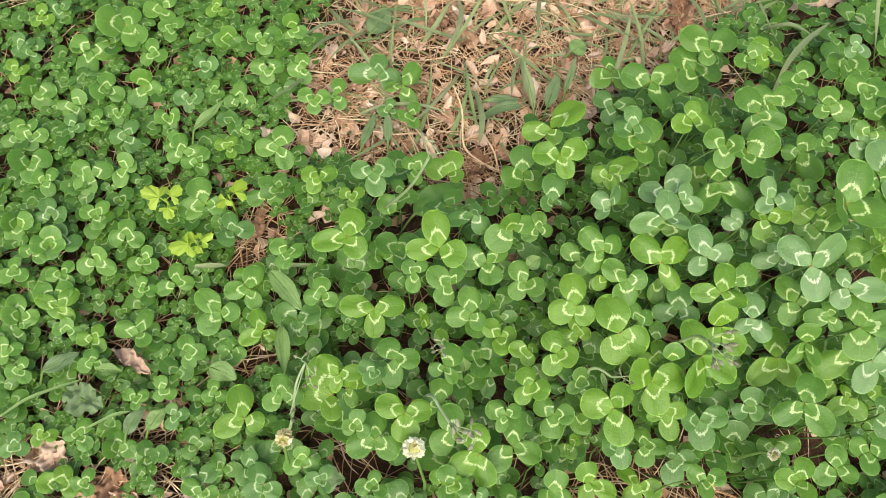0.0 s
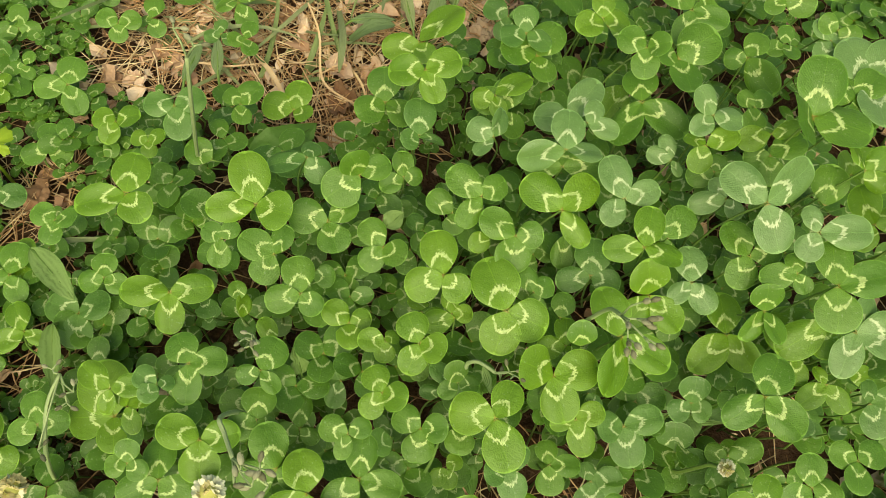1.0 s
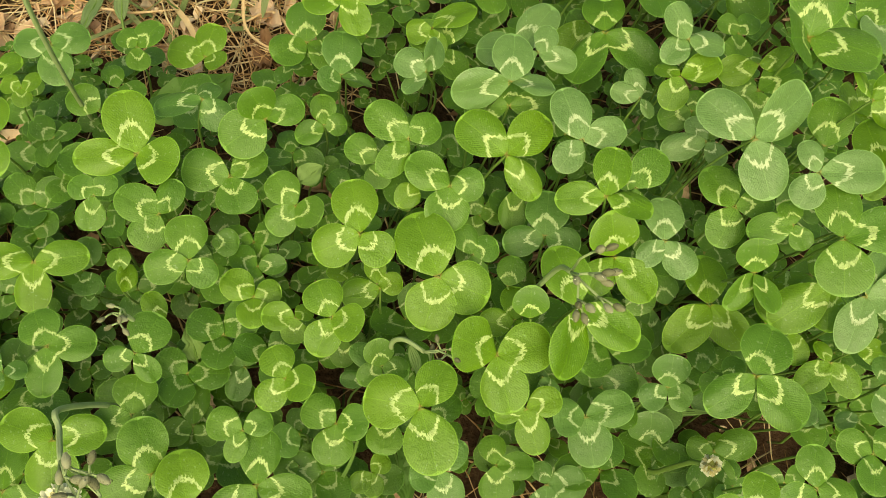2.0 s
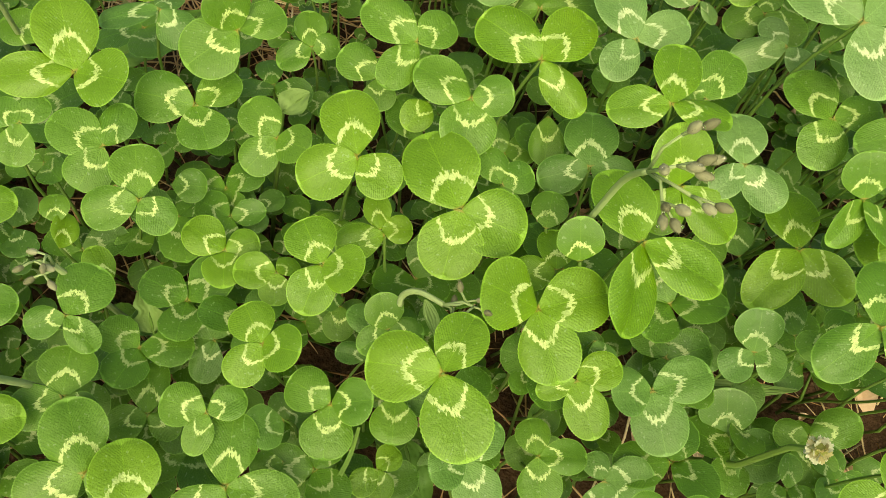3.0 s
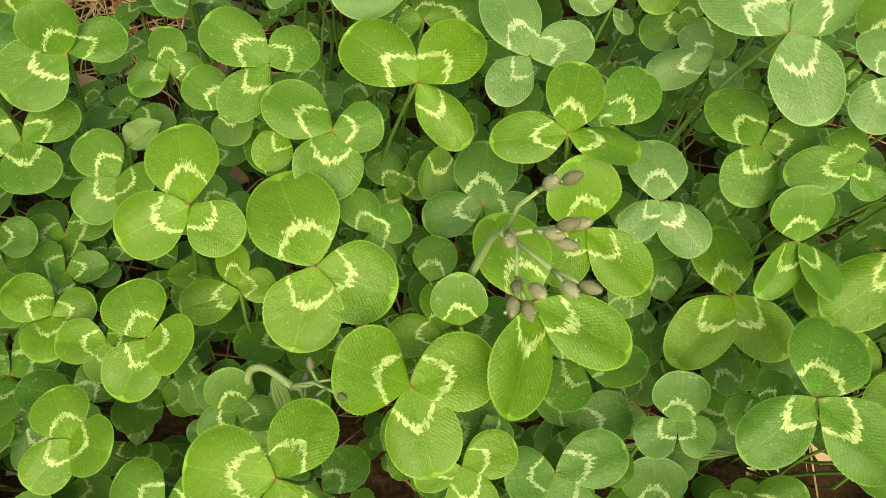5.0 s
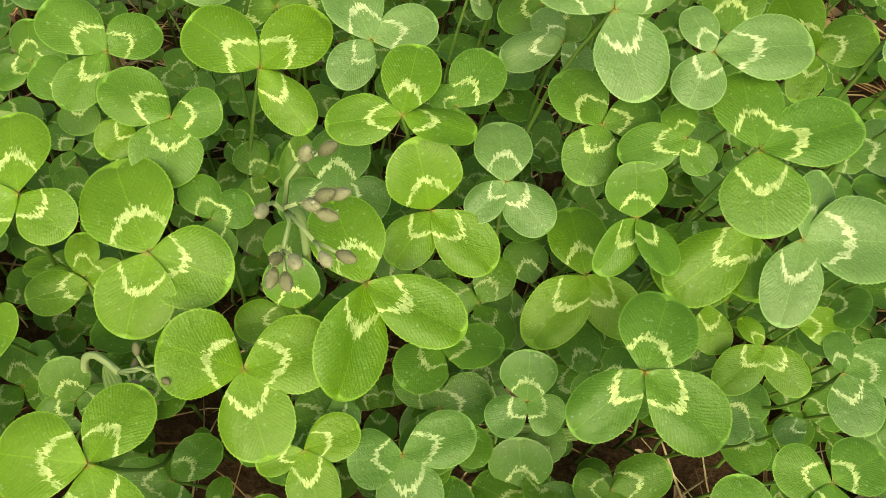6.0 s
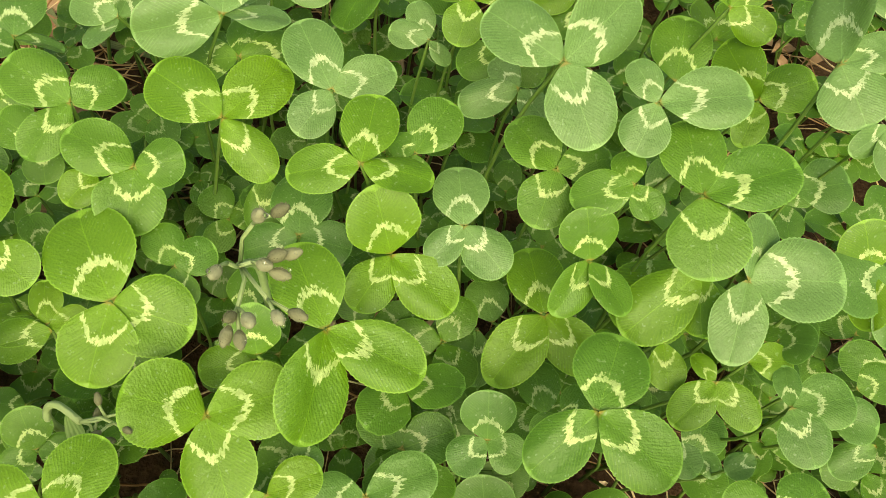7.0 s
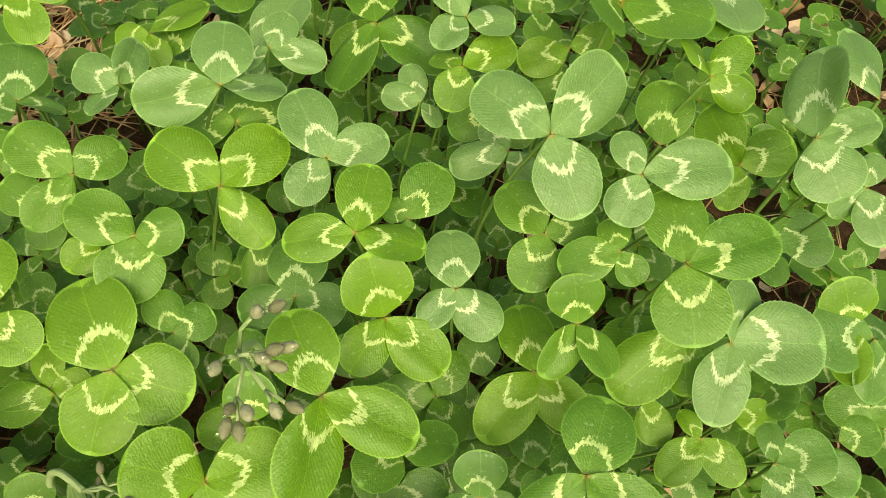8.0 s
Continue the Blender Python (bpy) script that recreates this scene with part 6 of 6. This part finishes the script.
grass_blade([(-0.2394, 0.0759, 0.0400), (-0.2229, 0.0880, 0.0500), (-0.2096, 0.0970, 0.0500), (-0.1931, 0.1086, 0.0450)], 0.0025, "pale trailing stem over small clover", WEED_PALE)
grass_blade([(-0.1879, 0.0781, 0.0300), (-0.1710, 0.0895, 0.0350), (-0.1610, 0.0939, 0.0350)], 0.0025, "pale thin stem over litter", WEED_PALE)
grass_blade([(-0.0626, 0.2217, 0.0300), (-0.0872, 0.2170, 0.0300), (-0.1119, 0.2107, 0.0250)], 0.0040, "dull green grass blade between clover")
grass_blade([(-0.1495, 0.2044, 0.0300), (-0.1277, 0.2094, 0.0300)], 0.0050, "short flat grass blade between clover")


# ---- undergrowth: small clover leaves too many to count ----
def scatter_leaves(spots, grids):
    verts, faces, uvs = [], [], []
    for hub, lead, size, tilt, rng, root in spots:
        for k in range(3):
            h = lead + k * 2.094 + rng.uniform(-0.25, 0.25)
            r = rng.uniform(-0.1, 0.45) + tilt
            d = Vector((math.cos(h) * math.cos(r), math.sin(h) * math.cos(r), math.sin(r)))
            gv, gf, gu = rng.choice(grids)
            s = size * rng.uniform(0.85, 1.1)
            m = frame_of(hub, d, rng.uniform(-0.3, 0.3)) @ Matrix.Diagonal((s, s * rng.uniform(0.78, 1.0), s, 1))
            a = np.array(gv) @ np.array(m.to_3x3()).T + np.array(m.translation)
            base = len(verts)
            verts.extend(map(tuple, a))
            faces.extend(tuple(i + base for i in q) for q in gf)
            uvs.extend(gu)
    return verts, faces, uvs


def scatter_stalks(spots):
    verts, faces, uvs = [], [], []
    for hub, lead, size, tilt, rng, root in spots:
        mid = (hub + root) / 2 + Vector((rng.uniform(-0.006, 0.006), rng.uniform(-0.006, 0.006), 0.0))
        v, f, t = tube([root, mid, hub], [0.0008, 0.0007, 0.0005], 4)
        base = len(verts)
        verts.extend(v)
        faces.extend(tuple(i + base for i in q) for q in f)
        uvs.extend(t)
    return verts, faces, uvs


rng = random.Random(21)
LOW = [leaflet_grid(7, 4, rng.uniform(0.05, 0.25), rng.uniform(0.0, 0.2), 0.05, 0.0, rng.uniform(0.92, 1.1), rng.uniform(0.2, 1.0), rng.uniform(0, 6)) for _ in range(6)]
spots = []
step = 0.0115
for j in range(int(1.0 / step)):
    for i in range(int(1.25 / step)):
        x = -0.56 + step * (i + rng.uniform(-0.6, 0.6))
        y = -0.10 + step * (j + rng.uniform(-0.6, 0.6))
        if ((x - 0.06) / 0.64) ** 4 + ((y - 0.40) / 0.54) ** 4 > 1.0 + 1.2 * noise.noise(Vector((x * 9, y * 9, 1.0))) - 0.15:
            continue
        thin = bare(x, y)
        if rng.random() < thin * 1.25 + (0.34 if x < -0.06 else 0.38 if x < 0.28 else 0.52) or pocket(x, y):
            continue
        if any(((x - a) / c) ** 2 + ((y - b) / d) ** 2 < 1.0 for a, b, c, d in GAPS):
            continue
        h = canopy(x, y)
        tall = rng.random()
        z = h * (0.12 + 0.54 * tall if x < 0.28 else 0.08 + 0.32 * tall) if x > -0.09 else h * (0.35 + 0.5 * tall)
        size = rng.uniform(0.0065, 0.0125) * (0.85 + 0.4 * tall) * (0.98 if x < -0.06 else 1.22 if x < 0.28 else 1.40)
        if any((x - a) ** 2 + (y - b) ** 2 < r * r and z > c - 0.004 for a, b, c, r in CLEAR):
            continue
        root = Vector((x + rng.uniform(-0.015, 0.015), y + rng.uniform(-0.015, 0.015), -0.002))
        spots.append((Vector((x, y, z)), rng.uniform(0, 6.28), size, 0.0, rng, root))
# a second, lower layer of tiny leaves where the clover stays short
for j in range(56):
    for i in range(42):
        x, y = -0.44 + 0.0098 * (i + rng.uniform(-0.6, 0.6)), 0.0 + 0.0098 * (j + rng.uniform(-0.6, 0.6))
        if rng.random() < bare(x, y) * 1.3 + 0.24 or pocket(x, y):
            continue
        z = rng.uniform(0.007, 0.022)
        root = Vector((x + rng.uniform(-0.008, 0.008), y + rng.uniform(-0.008, 0.008), -0.002))
        spots.append((Vector((x, y, z)), rng.uniform(0, 6.28), rng.uniform(0.0045, 0.0080), 0.0, rng, root))
# low leaves wear the green with canopy shade painted in
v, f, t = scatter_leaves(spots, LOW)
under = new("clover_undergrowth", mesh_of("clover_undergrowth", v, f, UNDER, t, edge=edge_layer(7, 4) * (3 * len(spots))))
tagged(under, "dense undergrowth of small clover leaves, green darkened for shade", "clover", kind="stuff")
v, f, t = scatter_stalks(spots)
stalks = new("clover_stalks", mesh_of("clover_stalks", v, f, STEM, t))
tagged(stalks, "thin green stalks under the clover leaves", "stalks", kind="stuff")


# ---- litter: dry needles, bark chips, grass ----
def strands(count, seed, where, length, radius, sides, lift):
    r = random.Random(seed)
    verts, faces, uvs = [], [], []
    made = 0
    while made < count:
        x, y = r.uniform(-0.5, 0.62), r.uniform(-0.08, 0.85)
        if r.random() > where(x, y):
            continue
        made += 1
        a = r.uniform(0, 6.28)
        n = r.uniform(*length)
        bend = r.uniform(-0.5, 0.5)
        z = r.uniform(0.0, lift)
        pts = []
        for k in range(5):
            s = k / 4
            b = a + bend * (s - 0.5)
            pts.append((x + n * (s - 0.5) * math.cos(b), y + n * (s - 0.5) * math.sin(b), z + r.uniform(-0.001, 0.002) + 0.003 * math.sin(math.pi * s)))
        w = r.uniform(*radius)
        v, f, t = tube(pts, [w * q for q in (0.7, 1, 1, 0.9, 0.3)], sides)
        base = len(verts)
        verts.extend(v)
        faces.extend(tuple(i + base for i in q) for q in f)
        uvs.extend(t)
    return verts, faces, uvs


v, f, t = strands(11000, 31, lambda x, y: 0.9 if pocket(x, y) else (0.24 if x < -0.06 else 0.10) + 0.76 * bare(x, y), (0.02, 0.075), (0.00025, 0.0006), 3, 0.008)
needles = new("dry_needles", mesh_of("dry_needles", v, f, STRAW, t))
tagged(needles, "layer of dry reddish-brown pine needles on soil", "needles", kind="stuff")


def flakes(count, seed, where, size):
    r = random.Random(seed)
    verts, faces = [], []
    made = 0
    while made < count:
        x, y = r.uniform(-0.5, 0.62), r.uniform(-0.08, 0.85)
        if r.random() > where(x, y):
            continue
        made += 1
        s = r.uniform(*size)
        m = pose(x, y, r.uniform(0.002, 0.010), r.uniform(-40, 40), r.uniform(-40, 40), r.uniform(0, 360))
        k = r.randint(7, 10)
        base = len(verts)
        wide, fold, ph = r.uniform(0.35, 0.8), r.uniform(0.3, 1.1), r.uniform(0, 6)
        for ring in (0.0, 0.5, 1.0):
            for i in range(k):
                c = 6.283 * i / k
                g = s * ring * (r.uniform(0.6, 1.1) if ring == 1.0 else r.uniform(0.8, 1.1))
                px, py = g * math.cos(c), wide * g * math.sin(c)
                pz = fold * abs(py) + 0.2 * s * math.sin(3 * px / s + ph) * ring + s * r.uniform(-0.09, 0.09)
                verts.append(tuple(m @ Vector((px, py, pz))))
                if ring == 0.0:
                    break
        faces.extend((base, base + 1 + i, base + 1 + (i + 1) % k) for i in range(k))
        faces.extend((base + 1 + i, base + 1 + k + i, base + 1 + k + (i + 1) % k, base + 1 + (i + 1) % k) for i in range(k))
    return verts, faces


v, f = flakes(3000, 33, lambda x, y: 0.6 if pocket(x, y) else 0.14 + 0.86 * bare(x, y), (0.002, 0.011))
chips = new("bark_chips", mesh_of("bark_chips", v, f, CHIP, smooth=False))
tagged(chips, "scattered pinkish-brown bark chips and leaf crumbs", "bark chips", kind="stuff")


def blades(count, seed, where, length, width):
    """Grass blades: folded strips that arch over."""
    r = random.Random(seed)
    verts, faces, uvs = [], [], []
    made = 0
    while made < count:
        x, y = r.uniform(-0.5, 0.62), r.uniform(-0.08, 0.85)
        if r.random() > where(x, y):
            continue
        made += 1
        a, n, w = r.uniform(0, 6.28), r.uniform(*length), r.uniform(*width)
        rise, droop, swing = r.uniform(0.1, 0.9), r.uniform(0.2, 1.6), r.uniform(-0.8, 0.8)
        q, ang, el = Vector((x, y, 0.0)), a, rise
        base = len(verts)
        steps = 7
        for k in range(steps + 1):
            s = k / steps
            d = Vector((math.cos(ang) * math.cos(el), math.sin(ang) * math.cos(el), math.sin(el)))
            side = Vector((-math.sin(ang), math.cos(ang), 0.0))
            ww = w * (0.55 + 0.9 * s) * (1 - s ** 2.2) + 0.00008
            up = side.cross(d) * -1
            for c in (-1, 0, 1):
                verts.append(tuple(q + side * ww * c - up * (0.35 * ww * (1 - abs(c)))))
                uvs.append((s, 0.5 + 0.5 * c))
            q = q + d * (n / steps)
            q.z = max(q.z, 0.003)
            el -= droop / steps
            ang += swing / steps
        for k in range(steps):
            for c in range(2):
                i = base + k * 3 + c
                faces.append((i, i + 1, i + 4, i + 3))
    return verts, faces, uvs


def tuft(x, y):
    d = noise.noise(Vector((x * 16, y * 16, 9.0)))
    far = min(1.0, max(0.0, (y - 0.36) / 0.25))
    return bare(x, y) * min(1.0, max(0.02, 0.25 + d * 1.3 + 0.5 * far))


v, f, t = blades(1050, 35, tuft, (0.025, 0.10), (0.0009, 0.0030))
grass = new("grass", mesh_of("grass", v, f, GRASS, t))
tagged(grass, "sparse green grass blades among dry needles", "grass", kind="stuff")
